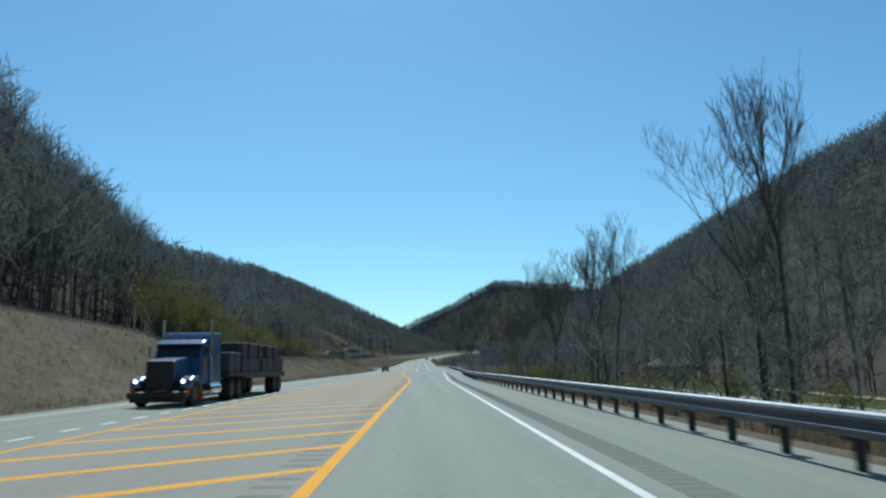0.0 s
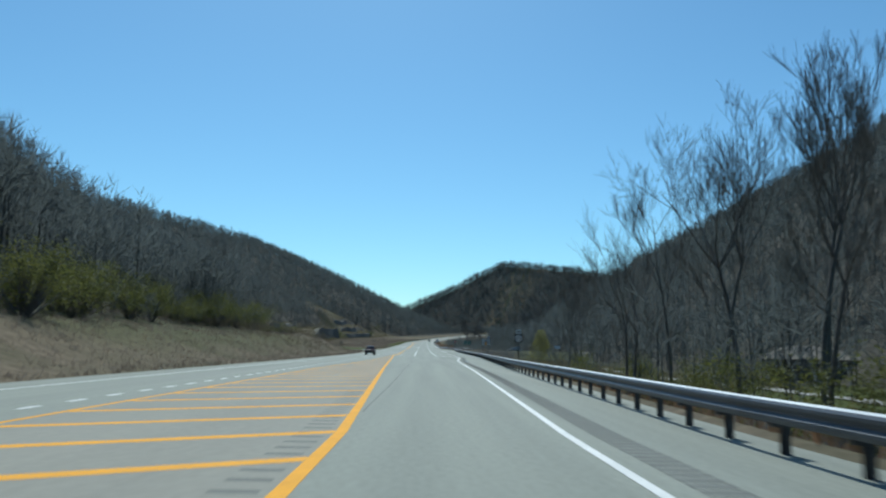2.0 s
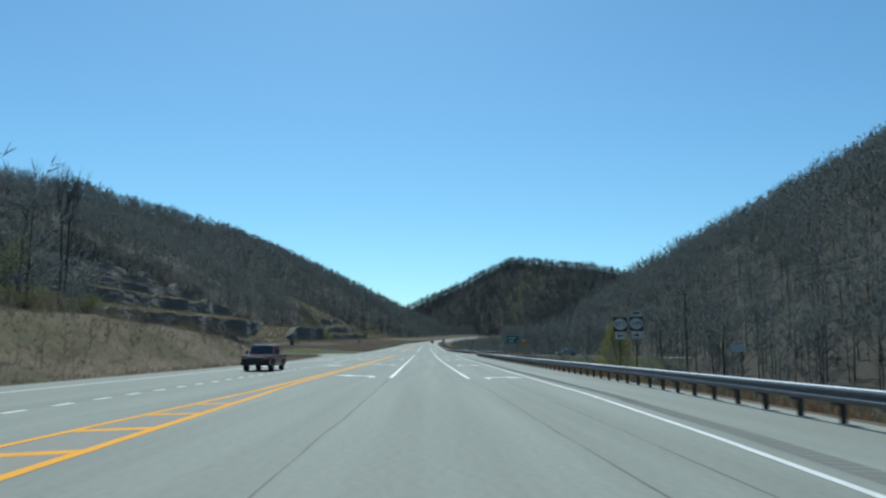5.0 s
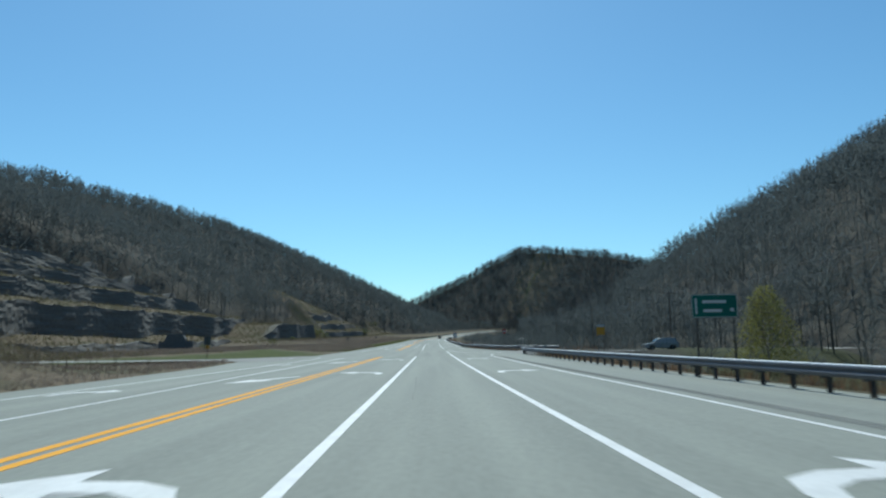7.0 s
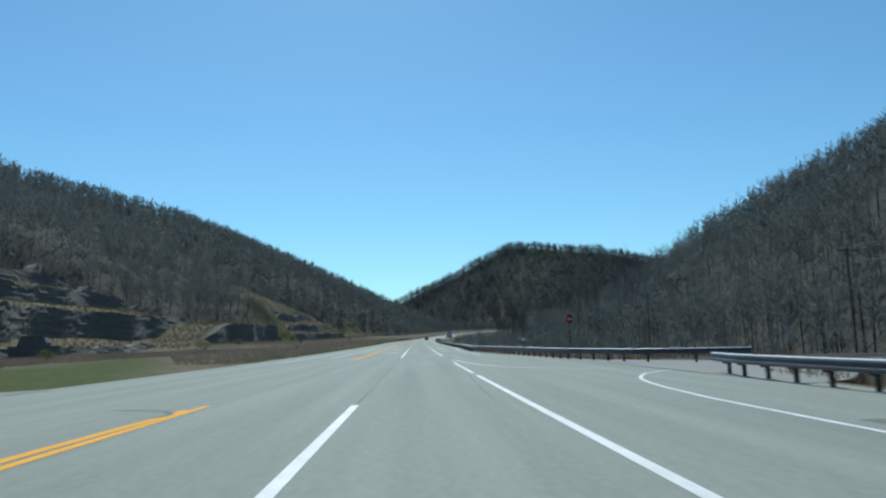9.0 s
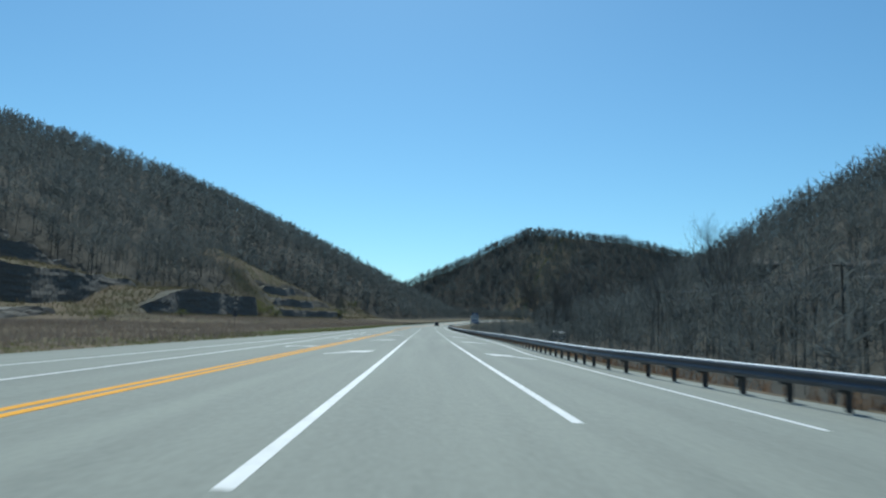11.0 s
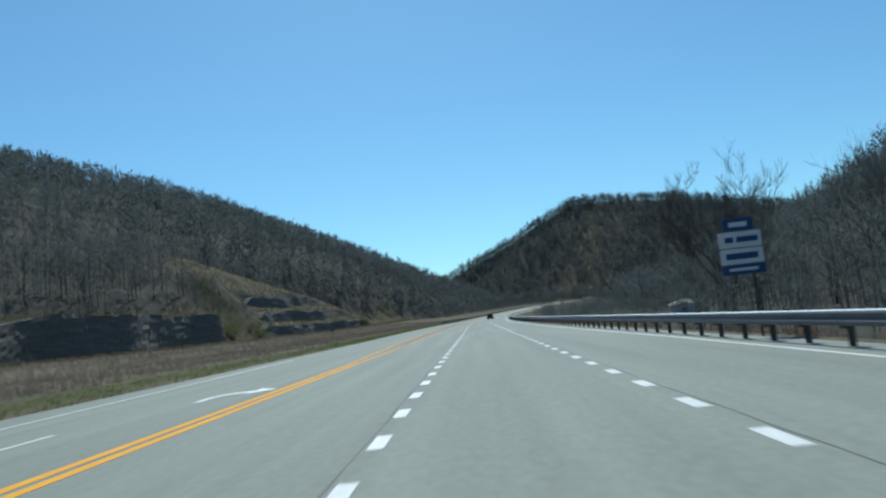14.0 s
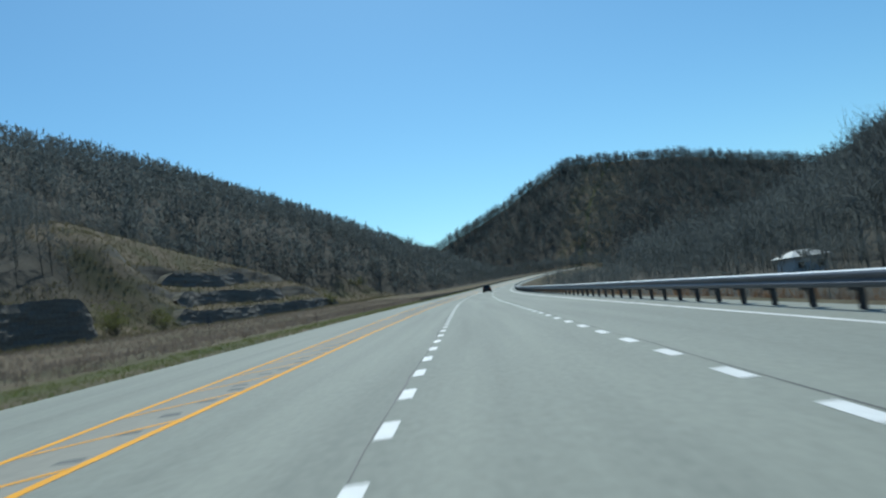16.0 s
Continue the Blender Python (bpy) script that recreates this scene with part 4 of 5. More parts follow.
y = rs.uniform(140, 300, 9000)
tufts("dead_grass", rx(y) + 14 + rs.rand(9000) * 32, y, .3, .9, M_SCRUB, "dull brown field grass between guardrail and woods", 18, 4, .035)
y = rs.uniform(318, 640, 6000)
tufts("dead_grass", rx(y) + np.interp(y, *RAIL2) + 1.4 + rs.rand(6000) ** 1.2 * 12, y, .3, .9, M_RUSTY, "rust-brown weeds behind the guardrail", 15)

y, d = rs.uniform(212, 336, 5500), rs.uniform(33, 78, 5500)
keep = off_side_road(d, y)
tufts("dead_grass", (rx(y) - d)[keep], y[keep], .2, .8, M_SCRUB, "rough olive-brown grass behind the roadside bank", 17, 4, .05)
# rough grass and low scrub on the benches, the spur and its ledges
y, d = rs.uniform(334, 900, 24000), rs.uniform(60, 150, 24000)
y, d = np.concatenate([y, rs.uniform(500, 840, 7000)]), np.concatenate([d, rs.uniform(54, 100, 7000)])
keep = (d < lin(y, BARE_Y, BARE_D) + 3) & (ground(rx(y) - d, y) - rz(y) > .6)
tufts("dead_grass", (rx(y) - d)[keep], y[keep], .3, 1.1, M_SCRUB, "rough olive-brown grass and scrub on the cut slopes", 16, 4, .07)

# ---------------------------------------------------------------- vehicles
M_BLUE = material("blue_truck_paint", (.045, .12, .27), .3, .1, spots=(.035, .095, .21), scale=1, fine=8, obj=True)
M_MAROON = material("dark_red_car_paint", (.085, .022, .030), .22, .3, spots=(.06, .018, .024), scale=1, fine=8, obj=True)
M_SILVER = material("silver_car_paint", (.30, .305, .305), .4, .4, spots=(.25, .255, .255), scale=1, fine=8, obj=True)
M_GLASS = material("dark_window_glass", (.012, .015, .018), .05, 0.0, spots=(.02, .022, .025), obj=True)
M_RUBBER = material("tyre_rubber", (.018, .018, .018), .85, spots=(.03, .03, .03), obj=True)
M_CHROME = material("polished_metal", (.6, .62, .64), .18, 1.0, spots=(.5, .5, .52), obj=True)
M_DARKMETAL = material("dull_dark_steel", (.10, .11, .12), .45, .7, spots=(.06, .065, .07), scale=2, fine=12, obj=True)
M_BLACK = material("black_plastic", (.016, .016, .017), .55, spots=(.024, .024, .024), obj=True)
M_CARGO = material("dark_cargo_tarp", (.04, .046, .048), .7, spots=(.065, .07, .072), scale=1.5, fine=9, obj=True)
M_ORANGE = material("orange_reflector", (.55, .12, .02), .4, spots=(.42, .09, .02), obj=True)


def glow(name, colour, strength):
    m = bpy.data.materials.new(name)
    m.use_nodes = True
    b = m.node_tree.nodes["Principled BSDF"]
    b.inputs["Base Color"].default_value = (*colour, 1)
    b.inputs["Emission Color"].default_value = (*colour, 1)
    b.inputs["Emission Strength"].default_value = strength
    return m


M_LENS = material("headlamp_glass", (.30, .31, .32), .15, .3, spots=(.22, .23, .24), obj=True)
M_HEAD = glow("lit_headlamp", (1, .95, .85), 4.0)


def slab(outline, width, mat, name, bevel=.05, taper=1.0):
    """A body from its side view: outline as (along, up); the top may be narrower."""
    bm = bmesh.new()
    zs = [p[1] for p in outline]
    lo, hi = min(zs), max(zs)
    sides = []
    for s in (-1, 1):
        sides.append([bm.verts.new((s * width / 2 * (1 - (1 - taper) * (q - lo) / (hi - lo + 1e-6)), p, q)) for p, q in outline])
    n = len(outline)
    bm.faces.new(sides[0])
    bm.faces.new(sides[1][::-1])
    for i in range(n):
        bm.faces.new((sides[0][i], sides[1][i], sides[1][(i + 1) % n], sides[0][(i + 1) % n])[::-1])
    bmesh.ops.recalc_face_normals(bm, faces=bm.faces[:])
    me = from_bm(name, bm, mat, bevel)
    return me


def wheel(parent, x, y, r, w, rim=M_DARKMETAL):
    t = part("wheel", from_bm("wheel", tube(r * .98, r * .98, w * .7, turn=(0, 90, 0), seg=24), M_BLACK), parent)
    t.matrix_local = Matrix.Translation((x, y, r))
    bm = bmesh.new()
    seg = 28
    prof = [(r * .6, -w / 2), (r * .93, -w / 2), (r, -w * .36), (r, w * .36), (r * .93, w / 2), (r * .6, w / 2)]
    rings = [[bm.verts.new((b_, a_ * math.cos(2 * math.pi * k / seg), a_ * math.sin(2 * math.pi * k / seg))) for a_, b_ in prof] for k in range(seg)]
    for k in range(seg):
        for j in range(len(prof) - 1):
            bm.faces.new((rings[k][j], rings[k][j + 1], rings[(k + 1) % seg][j + 1], rings[(k + 1) % seg][j]))
    bmesh.ops.recalc_face_normals(bm, faces=bm.faces[:])
    part("tyre", from_bm("tyre", bm, M_RUBBER), t)
    part("rim", from_bm("rim", tube(r * .58, r * .5, w * .92, turn=(0, 90, 0), seg=16, bm=tube(r * .2, r * .18, w * 1.06, turn=(0, 90, 0), seg=10)), rim), t)
    return t


def put(name, data, parent, at=(0, 0, 0), label="", turn=(0, 0, 0)):
    ob = part(name, data, parent, label)
    ob.matrix_local = pose(*at, *turn)
    return ob


def semi_truck(off, y):
    """A long-nosed tractor with a flatbed and dark stacked loads; its nose points down the road towards smaller y."""
    g = thing("semi_truck", "blue long-nosed semi truck hauling a flatbed of dark stacked cargo", "truck", Matrix.LocRotScale((float(rx(y)) + off, y, float(rz(y)) + .01), None, (.92, 1, .93)))
    put("hood", slab([(.35, 1.0), (.35, 1.72), (.55, 1.86), (2.3, 1.98), (2.3, 1.0)], 1.15, M_BLUE, "hood", .07, .9), g)
    grille = put("grille", slab([(.22, .72), (.22, 1.78), (.36, 1.84), (.36, .72)], 1.05, M_BLACK, "grille", .03), g, label="tall dark grille")
    for k in range(9):
        put("grille_bar", from_bm("grille_bar", box(.02, .03, .95, (-.4 + .1 * k, .205, 1.24)), M_DARKMETAL), grille)
    put("bumper", slab([(-.02, .34), (-.02, .58), (.12, .62), (.3, .62), (.3, .34)], 2.3, M_BLACK, "bumper", .05), g, label="wide dark bumper")
    put("air_dam", slab([(.05, .2), (.05, .34), (.25, .34), (.25, .2)], 2.1, M_BLACK, "air_dam", .01), g)
    for s in (-1, 1):
        put("fender", slab([(.3, .75), (.42, 1.05), (.75, 1.2), (1.35, 1.2), (1.75, .95), (1.85, .7), (1.7, .7), (1.45, .98), (.85, 1.0), (.6, .75)], .42, M_BLUE, "fender", .05), g, (s * .98, 0, 0))
        lamp = put("headlight", from_bm("headlight", box(.24, .16, .17, (s * .93, .34, 1.0)), M_BLUE, .03), g)
        put("lamp_lens", from_bm("lamp_lens", tube(.065, .075, .04, (s * .93, .25, 1.0), (90, 0, 0), 16), M_HEAD), lamp, label="lit headlamp lens")
        put("mud_flap", slab([(1.85, .25), (1.85, .75), (1.9, .75), (1.9, .25)], .34, M_ORANGE, "mud_flap", .01), g, (s * 1.02, 0, 0), "orange reflective flap")
        put("exhaust_pipe", from_bm("exhaust_pipe", tube(.07, .07, 2.9, (s * 1.05, 3.35, 2.15), seg=14, bm=tube(.11, .11, 1.5, (s * 1.05, 3.35, 1.7), seg=14)), M_CHROME), g, label="upright chrome exhaust stack")
        put("fuel_tank", from_bm("fuel_tank", tube(.31, .31, 1.5, (s * .95, 3.6, .62), (90, 0, 0), 20), M_CHROME), g, label="polished round fuel tank")
        put("side_window", slab([(2.55, 2.0), (2.55, 2.45), (3.05, 2.5), (3.05, 2.0)], .02, M_GLASS, "side_window", .004), g, (s * 1.03, 0, 0))
        mirror = put("mirror", from_bm("mirror", box(.07, .12, .5, (s * 1.32, 2.45, 2.2)), M_CHROME, .02), g)
        put("mirror_arm", from_bm("mirror_arm", box(.3, .03, .03, (s * 1.15, 2.47, 2.42), bm=box(.3, .03, .03, (s * 1.15, 2.47, 1.98))), M_CHROME), mirror)
        put("side_marker", from_bm("side_marker", box(.03, .12, .62, (s * 1.05, 2.42, 1.55)), M_ORANGE, .01), g, label="amber side marker panel")
        put("corner_lamp", from_bm("corner_lamp", box(.16, .1, .3, (s * 1.08, .34, .62)), M_ORANGE, .02), g, label="amber corner lamp")
        put("step", from_bm("step", box(.3, .7, .12, (s * .98, 2.6, .5)), M_CHROME, .02), g)
    put("cab", slab([(2.2, .85), (2.2, 1.95), (2.5, 2.6), (2.75, 2.72), (3.2, 2.75), (3.2, .85)], 2.05, M_BLUE, "cab", .06, .95), g)
    put("windshield", slab([(2.18, 1.98), (2.44, 2.52), (2.47, 2.5), (2.22, 1.97)], 1.8, M_GLASS, "windshield", .004), g, (0, -.02, 0), "dark split windshield")
    visor = put("sun_visor", slab([(2.2, 2.52), (2.5, 2.66), (2.55, 2.62), (2.3, 2.46)], 1.9, M_BLUE, "sun_visor", .01), g)
    put("sleeper", slab([(3.2, .85), (3.2, 2.8), (3.45, 3.05), (4.7, 3.08), (4.7, .85)], 2.2, M_BLUE, "sleeper", .07, .95), g)
    for k in range(5):
        put("marker_light", from_bm("marker_light", box(.1, .1, .06, (-.7 + .35 * k, 2.85, 2.78)), M_ORANGE, .02), g)
    put("chassis", from_bm("chassis", box(.2, 8.2, .25, (-.4, 4.4, .75), bm=box(.2, 8.2, .25, (.4, 4.4, .75))), M_BLACK), g)
    for x_ in (-1.0, 1.0):
        wheel(g, x_, 1.1, .5, .3)
        for y_ in (6.3, 7.6):
            wheel(g, x_ * .92, y_, .5, .56)
        for y_ in (15.8, 17.1):
            wheel(g, x_ * .92, y_, .5, .56)
    deck = put("trailer_deck", slab([(5.6, 1.1), (5.6, 1.28), (18.6, 1.28), (18.6, .95), (9, .95), (8, 1.1)], 2.45, M_BLACK, "trailer_deck", .03), g, label="long flatbed trailer deck")
    for y_, ln, h in ((6.9, 2.0, .95), (10.2, 3.8, .75), (14.4, 3.6, .75), (17.4, 2.0, .8)):
        put("cargo_bundle", from_bm("cargo_bundle", box(2.3, ln, h, (0, y_, 1.29 + h / 2)), M_CARGO, .06), g, label="dark wrapped cargo bundle")
    for y_, ln in ((10.6, 4.4), (15.2, 3.4)):
        put("cargo_bundle", from_bm("cargo_bundle", box(2.2, ln, .72, (0, y_, 2.42)), M_CARGO, .06), g, label="dark wrapped cargo bundle")
    for y_ in (6.9, 9.4, 11.6, 13.6, 15.4, 17.4):
        top = 2.26 if y_ in (6.9, 17.4) else 2.8
        put("cargo_strap", from_bm("cargo_strap", box(2.36, .09, top - 1.2, (0, y_, 1.2 + (top - 1.2) / 2)), M_BLACK, .02), g)
    return g


semi_truck(-8.3, 27.2)


def pickup(off, y):
    g = thing("pickup_truck", "dark red crew-cab pickup truck in the oncoming lane", "pickup", Matrix.LocRotScale((float(rx(y)) + off, y, float(rz(y)) + .01), None, (.87, .9, .86)))
    put("body", slab([(.0, .45), (.0, .95), (.12, 1.08), (1.5, 1.18), (5.7, 1.18), (5.8, 1.1), (5.8, .5), (5.2, .45), (4.95, .85), (4.25, .85), (4.0, .4), (1.75, .38), (1.45, .85), (.75, .85), (.5, .42)],
                     1.95, M_MAROON, "body", .05, .96), g)
    put("cab", slab([(1.45, 1.1), (2.15, 1.78), (2.5, 1.85), (3.7, 1.83), (3.98, 1.1)], 1.75, M_MAROON, "cab", .06, .86), g)
    put("windshield", slab([(1.52, 1.2), (2.12, 1.76), (2.16, 1.74), (1.6, 1.18)], 1.5, M_GLASS, "windshield", .004, .9), g, (0, -.035, .02))
    for s in (-1, 1):
        for a_, b_ in ((2.05, 2.85), (2.95, 3.7)):
            put("side_window", slab([(a_, 1.22), (a_ + .22, 1.7), (b_ - .05, 1.7), (b_, 1.22)], .03, M_GLASS, "side_window", .004), g, (s * .81, 0, 0), "", (0, -s * 9, 0))
        lamp = put("headlight", from_bm("headlight", box(.42, .12, .16, (s * .72, .03, .9)), M_BLACK, .03), g)
        put("lamp_lens", from_bm("lamp_lens", box(.3, .03, .1, (s * .72, -.04, .9)), M_LENS, .01), lamp, label="clear headlamp lens")
        put("mirror", from_bm("mirror", box(.16, .12, .22, (s * 1.08, 1.95, 1.28)), M_BLACK, .03), g)
        put("fender_flare", slab([(.62, .5), (.8, .92), (1.4, .92), (1.58, .5), (1.5, .5), (1.34, .84), (.86, .84), (.7, .5)], .06, M_BLACK, "fender_flare", .01), g, (s * .98, 0, 0))
        put("tail_light", from_bm("tail_light", box(.08, .06, .4, (s * .9, 5.79, .95)), M_ORANGE, .01), g)
        put("door_handle", from_bm("door_handle", box(.03, .2, .03, (s * .965, 2.85, 1.08)), M_CHROME, .008), g)
        for y_ in (1.1, 4.6):
            wheel(g, s * .84, y_, .4, .27)
    grille = put("grille", slab([(-.05, .62), (-.05, .98), (.05, 1.0), (.05, .62)], 1.15, M_DARKMETAL, "grille", .02), g)
    for k in range(3):
        put("grille_bar", from_bm("grille_bar", box(1.05, .03, .05, (0, -.06, .69 + .1 * k)), M_BLACK), grille)
    put("bumper", slab([(-.14, .42), (-.14, .6), (.1, .64), (.1, .42)], 1.95, M_BLACK, "bumper", .05), g)
    put("bed_floor", from_bm("bed_floor", box(1.6, 1.6, .04, (0, 4.85, 1.19)), M_BLACK), g)
    return g


pickup(-8.2, 194.2)


def estate_car(name, m, paint, label, away):
    """A family car; away: its tail points to smaller y."""
    g = thing(name, label, "car", m)
    f = 1 if not away else -1
    k = lambda pts: [(f * p + (4.6 if away else 0), q) for p, q in pts]
    put("body", slab(k([(0, .3), (0, .75), (.15, .85), (1.2, .95), (4.5, .98), (4.6, .85), (4.6, .3), (4.1, .28), (3.95, .6), (3.35, .6), (3.2, .25), (1.4, .25), (1.25, .6), (.65, .6), (.5, .28)]), 1.82, paint, "body", .05, .96), g)
    put("cabin", slab(k([(1.1, .92), (1.8, 1.5), (2.2, 1.6), (4.0, 1.58), (4.5, .95)]), 1.6, paint, "cabin", .06, .84), g)
    put("windshield", slab(k([(1.2, 1.0), (1.78, 1.46), (1.82, 1.43), (1.28, .98)]), 1.4, M_GLASS, "windshield", .004, .9), g, (0, -.03 * f, .02))
    put("rear_window", slab(k([(4.44, 1.02), (4.14, 1.48), (4.1, 1.46), (4.38, 1.0)]), 1.35, M_GLASS, "rear_window", .004, .9), g, (0, .04 * f, .02))
    for s in (-1, 1):
        for a_, b_ in ((1.75, 2.6), (2.7, 3.9)):
            put("side_window", slab(k([(a_, 1.03), (a_ + .2, 1.46), (b_ - .1, 1.48), (b_, 1.03)]), .03, M_GLASS, "side_window", .004), g, (s * .775, 0, 0), "", (0, -s * 10, 0))
        put("tail_light", from_bm("tail_light", box(.25, .06, .14, (s * .72, k([(4.6, 0)])[0][0], .82)), M_ORANGE, .02), g)
        put("headlight", from_bm("headlight", box(.3, .06, .12, (s * .68, k([(0, 0)])[0][0], .7)), M_CHROME, .02), g)
        put("mirror", from_bm("mirror", box(.14, .1, .12, (s * .98, k([(1.6, 0)])[0][0], 1.02)), M_BLACK, .02), g)
        for y_ in (.95, 3.65):
            wheel(g, s * .8, k([(y_, 0)])[0][0], .32, .22)
    return g


y = 648.0
estate_car("car", Matrix.Translation((float(rx(y)) + 2.0, y, float(rz(y)) + .01)) @ pose(0, 0, 0, 0, 0, -3.5), M_BLACK, "dark car far ahead in the lane", True)
y = 311.5
estate_car("car", Matrix.Translation((float(rx(y)) + 35, y, float(rz(y)) - .05)) @ pose(0, 0, 0, 0, 0, 88), M_SILVER, "silver family car on the side road", True)

# ---------------------------------------------------------------- signs
M_SIGNW = material("white_sign_face", (.62, .64, .64), .5, spots=(.52, .54, .54), obj=True)
M_SIGNB = material("black_sign_face", (.015, .015, .016), .5, obj=True)
M_SIGNG = material("green_sign_face", (.0, .13, .09), .45, spots=(.0, .10, .07), obj=True)
M_SIGNY = material("amber_sign_face", (.75, .34, .02), .45, spots=(.62, .28, .02), obj=True)
M_SIGNR = material("red_sign_face", (.42, .02, .025), .45, spots=(.34, .02, .02), obj=True)
M_SIGNU = material("blue_sign_face", (.012, .055, .18), .6, spots=(.012, .045, .14), obj=True)
M_SIGNK = material("bare_aluminium_back", (.16, .165, .17), .55, .4, spots=(.12, .12, .125), obj=True)


def plate(w, h, mat, name, corner=.04, depth=.006):
    """A sign plate with rounded corners, facing smaller y."""
    pts = []
    for cx, cz, a0 in ((w / 2 - corner, h / 2 - corner, 0), (-w / 2 + corner, h / 2 - corner, 90), (-w / 2 + corner, -h / 2 + corner, 180), (w / 2 - corner, -h / 2 + corner, 270)):
        for k in range(5):
            q = radians(a0 + 22.5 * k)
            pts.append((cx + corner * math.cos(q), cz + corner * math.sin(q)))
    return prism(pts, depth, mat, name)


def prism(pts, depth, mat, name):
    bm = bmesh.new()
    f = [bm.verts.new((p, -depth / 2, q)) for p, q in pts]
    b = [bm.verts.new((p, depth / 2, q)) for p, q in pts]
    bm.faces.new(f)
    bm.faces.new(b[::-1])
    for i in range(len(pts)):
        bm.faces.new((f[i], b[i], b[(i + 1) % len(pts)], f[(i + 1) % len(pts)]))
    bmesh.ops.recalc_face_normals(bm, faces=bm.faces[:])
    return from_bm(name, bm, mat)


def writing(text, size, mat, name="lettering"):
    c = bpy.data.curves.new(name, "FONT")
    c.body, c.size, c.align_x, c.align_y, c.extrude = text, size, "CENTER", "CENTER", .001
    ob = bpy.data.objects.new("tmp", c)
    me = bpy.data.meshes.new_from_object(ob)
    bpy.data.objects.remove(ob)
    me.materials.clear()
    me.materials.append(mat)
    return me


def sign_base(off, y, label, turn=0.0, posts=(0.0,), h=2.6, name="road_sign"):
    x = float(rx(y)) + off
    z = float(ground(x, y))
    g = thing(name, label, "road sign", Matrix.Translation((x, y, z)) @ pose(0, 0, 0, 0, 0, turn), "road signs")
    up = h + float(rz(y)) - z
    for p in posts:
        put("sign_post", from_bm("sign_post", box(.06, .04, up + .3, (p, .03, up / 2 - .15), bm=box(.02, .07, up + .3, (p, .045, up / 2 - .15))), M_POST), g)
    return g, float(rz(y)) - z


def route_marker(off, y, zc, number, size, arrow=0, above=None):
    g, lift = sign_base(off, y, "black square route sign with a white oval and number", h=zc + .3)
    z = zc + lift
    put("sign_face", plate(size, size, M_SIGNB, "sign_face", .05), g, (0, 0, z))
    oval = [(size * .47 * math.cos(2 * math.pi * k / 32), size * .41 * math.sin(2 * math.pi * k / 32)) for k in range(32)]
    put("oval", prism(oval, .004, M_SIGNW, "oval"), g, (0, -.006, z))
    if number:
        put("number", writing(number, size * .5, M_SIGNB, "number"), g, (0, -.011, z), turn=(90, 0, 0))
    else:
        put("number_bar", from_bm("number_bar", box(size * .6, .003, size * .28, (0, -.01, 0)), M_SIGNB), g, (0, 0, z))
    if arrow:
        zz = z - size * .5 - .24
        put("arrow_plate", plate(size * .72, .38, M_SIGNW, "arrow_plate", .03), g, (0, 0, zz))
        a_ = arrow * size * .22
        pts = [(-a_, -.03), (a_ * .2, -.03), (a_ * .2, -.09), (a_, 0), (a_ * .2, .09), (a_ * .2, .03), (-a_, .03)]
        put("arrow", prism(pts, .004, M_SIGNB, "arrow"), g, (0, -.006, zz))
    if above:
        put("top_plate", plate(size * .72, .3, M_SIGNW, "top_plate", .03), g, (0, 0, z + size * .5 + .2))
        put("lettering_bar", from_bm("lettering_bar", box(size * .5, .003, .09), M_SIGNB), g, (0, -.006, z + size * .5 + .2))


route_marker(8.9, 120, 2.3, "873", .66, 0, True)
route_marker(11.9, 189.1, 2.85, "873", .72, -1)
route_marker(12.82, 189.3, 2.9, "149", .72, 1, True)
# green guide sign
g, lift = sign_base(12.25, 239, "green guide sign with white lettering on two posts", posts=(-.7, .7), h=3.0)
put("sign_face", plate(1.75, .88, M_SIGNG, "sign_face", .08), g, (0, 0, 2.65 + lift))
for a_, b_, w, h in ((0, .42, 1.66, .02), (0, -.42, 1.66, .02), (-.855, 0, .02, .8), (.855, 0, .02, .8)):
    put("border", from_bm("border", box(w, .003, h), M_SIGNW), g, (a_, -.006, 2.65 + b_ + lift))
for a_, b_, w, h in ((.0, .16, .9, .11), (-.08, -.18, .7, .11), (.66, -.15, .13, .13)):
    put("lettering_bar", from_bm("lettering_bar", box(w, .003, h), M_SIGNW), g, (a_, -.006, 2.65 + b_ + lift))
put("arrow_bar", from_bm("arrow_bar", box(.07, .003, .6), M_SIGNW), g, (-.7, -.006, 2.65 + lift))
# amber panel with a white strip
g, lift = sign_base(21.8, 299.3, "amber square sign under a white strip", posts=(-.35, .35), h=3.0)
put("sign_face", plate(.98, .92, M_SIGNY, "sign_face", .05), g, (0, 0, 2.5 + lift))
put("top_plate", plate(.94, .24, M_SIGNW, "top_plate", .03), g, (0, 0, 3.1 + lift))
# stop sign at the side road
g, lift = sign_base(13.3, 329.5, "red octagonal stop sign beside the side road", 30, h=3.0, name="stop_sign")
octa = [(.38 * math.cos(radians(22.5 + 45 * k)), .38 * math.sin(radians(22.5 + 45 * k))) for k in range(8)]
put("sign_face", prism(octa, .006, M_SIGNR, "sign_face"), g, (0, 0, 2.9 + lift))
put("lettering_bar", from_bm("lettering_bar", box(.5, .003, .17), M_SIGNW), g, (0, -.006, 2.9 + lift))
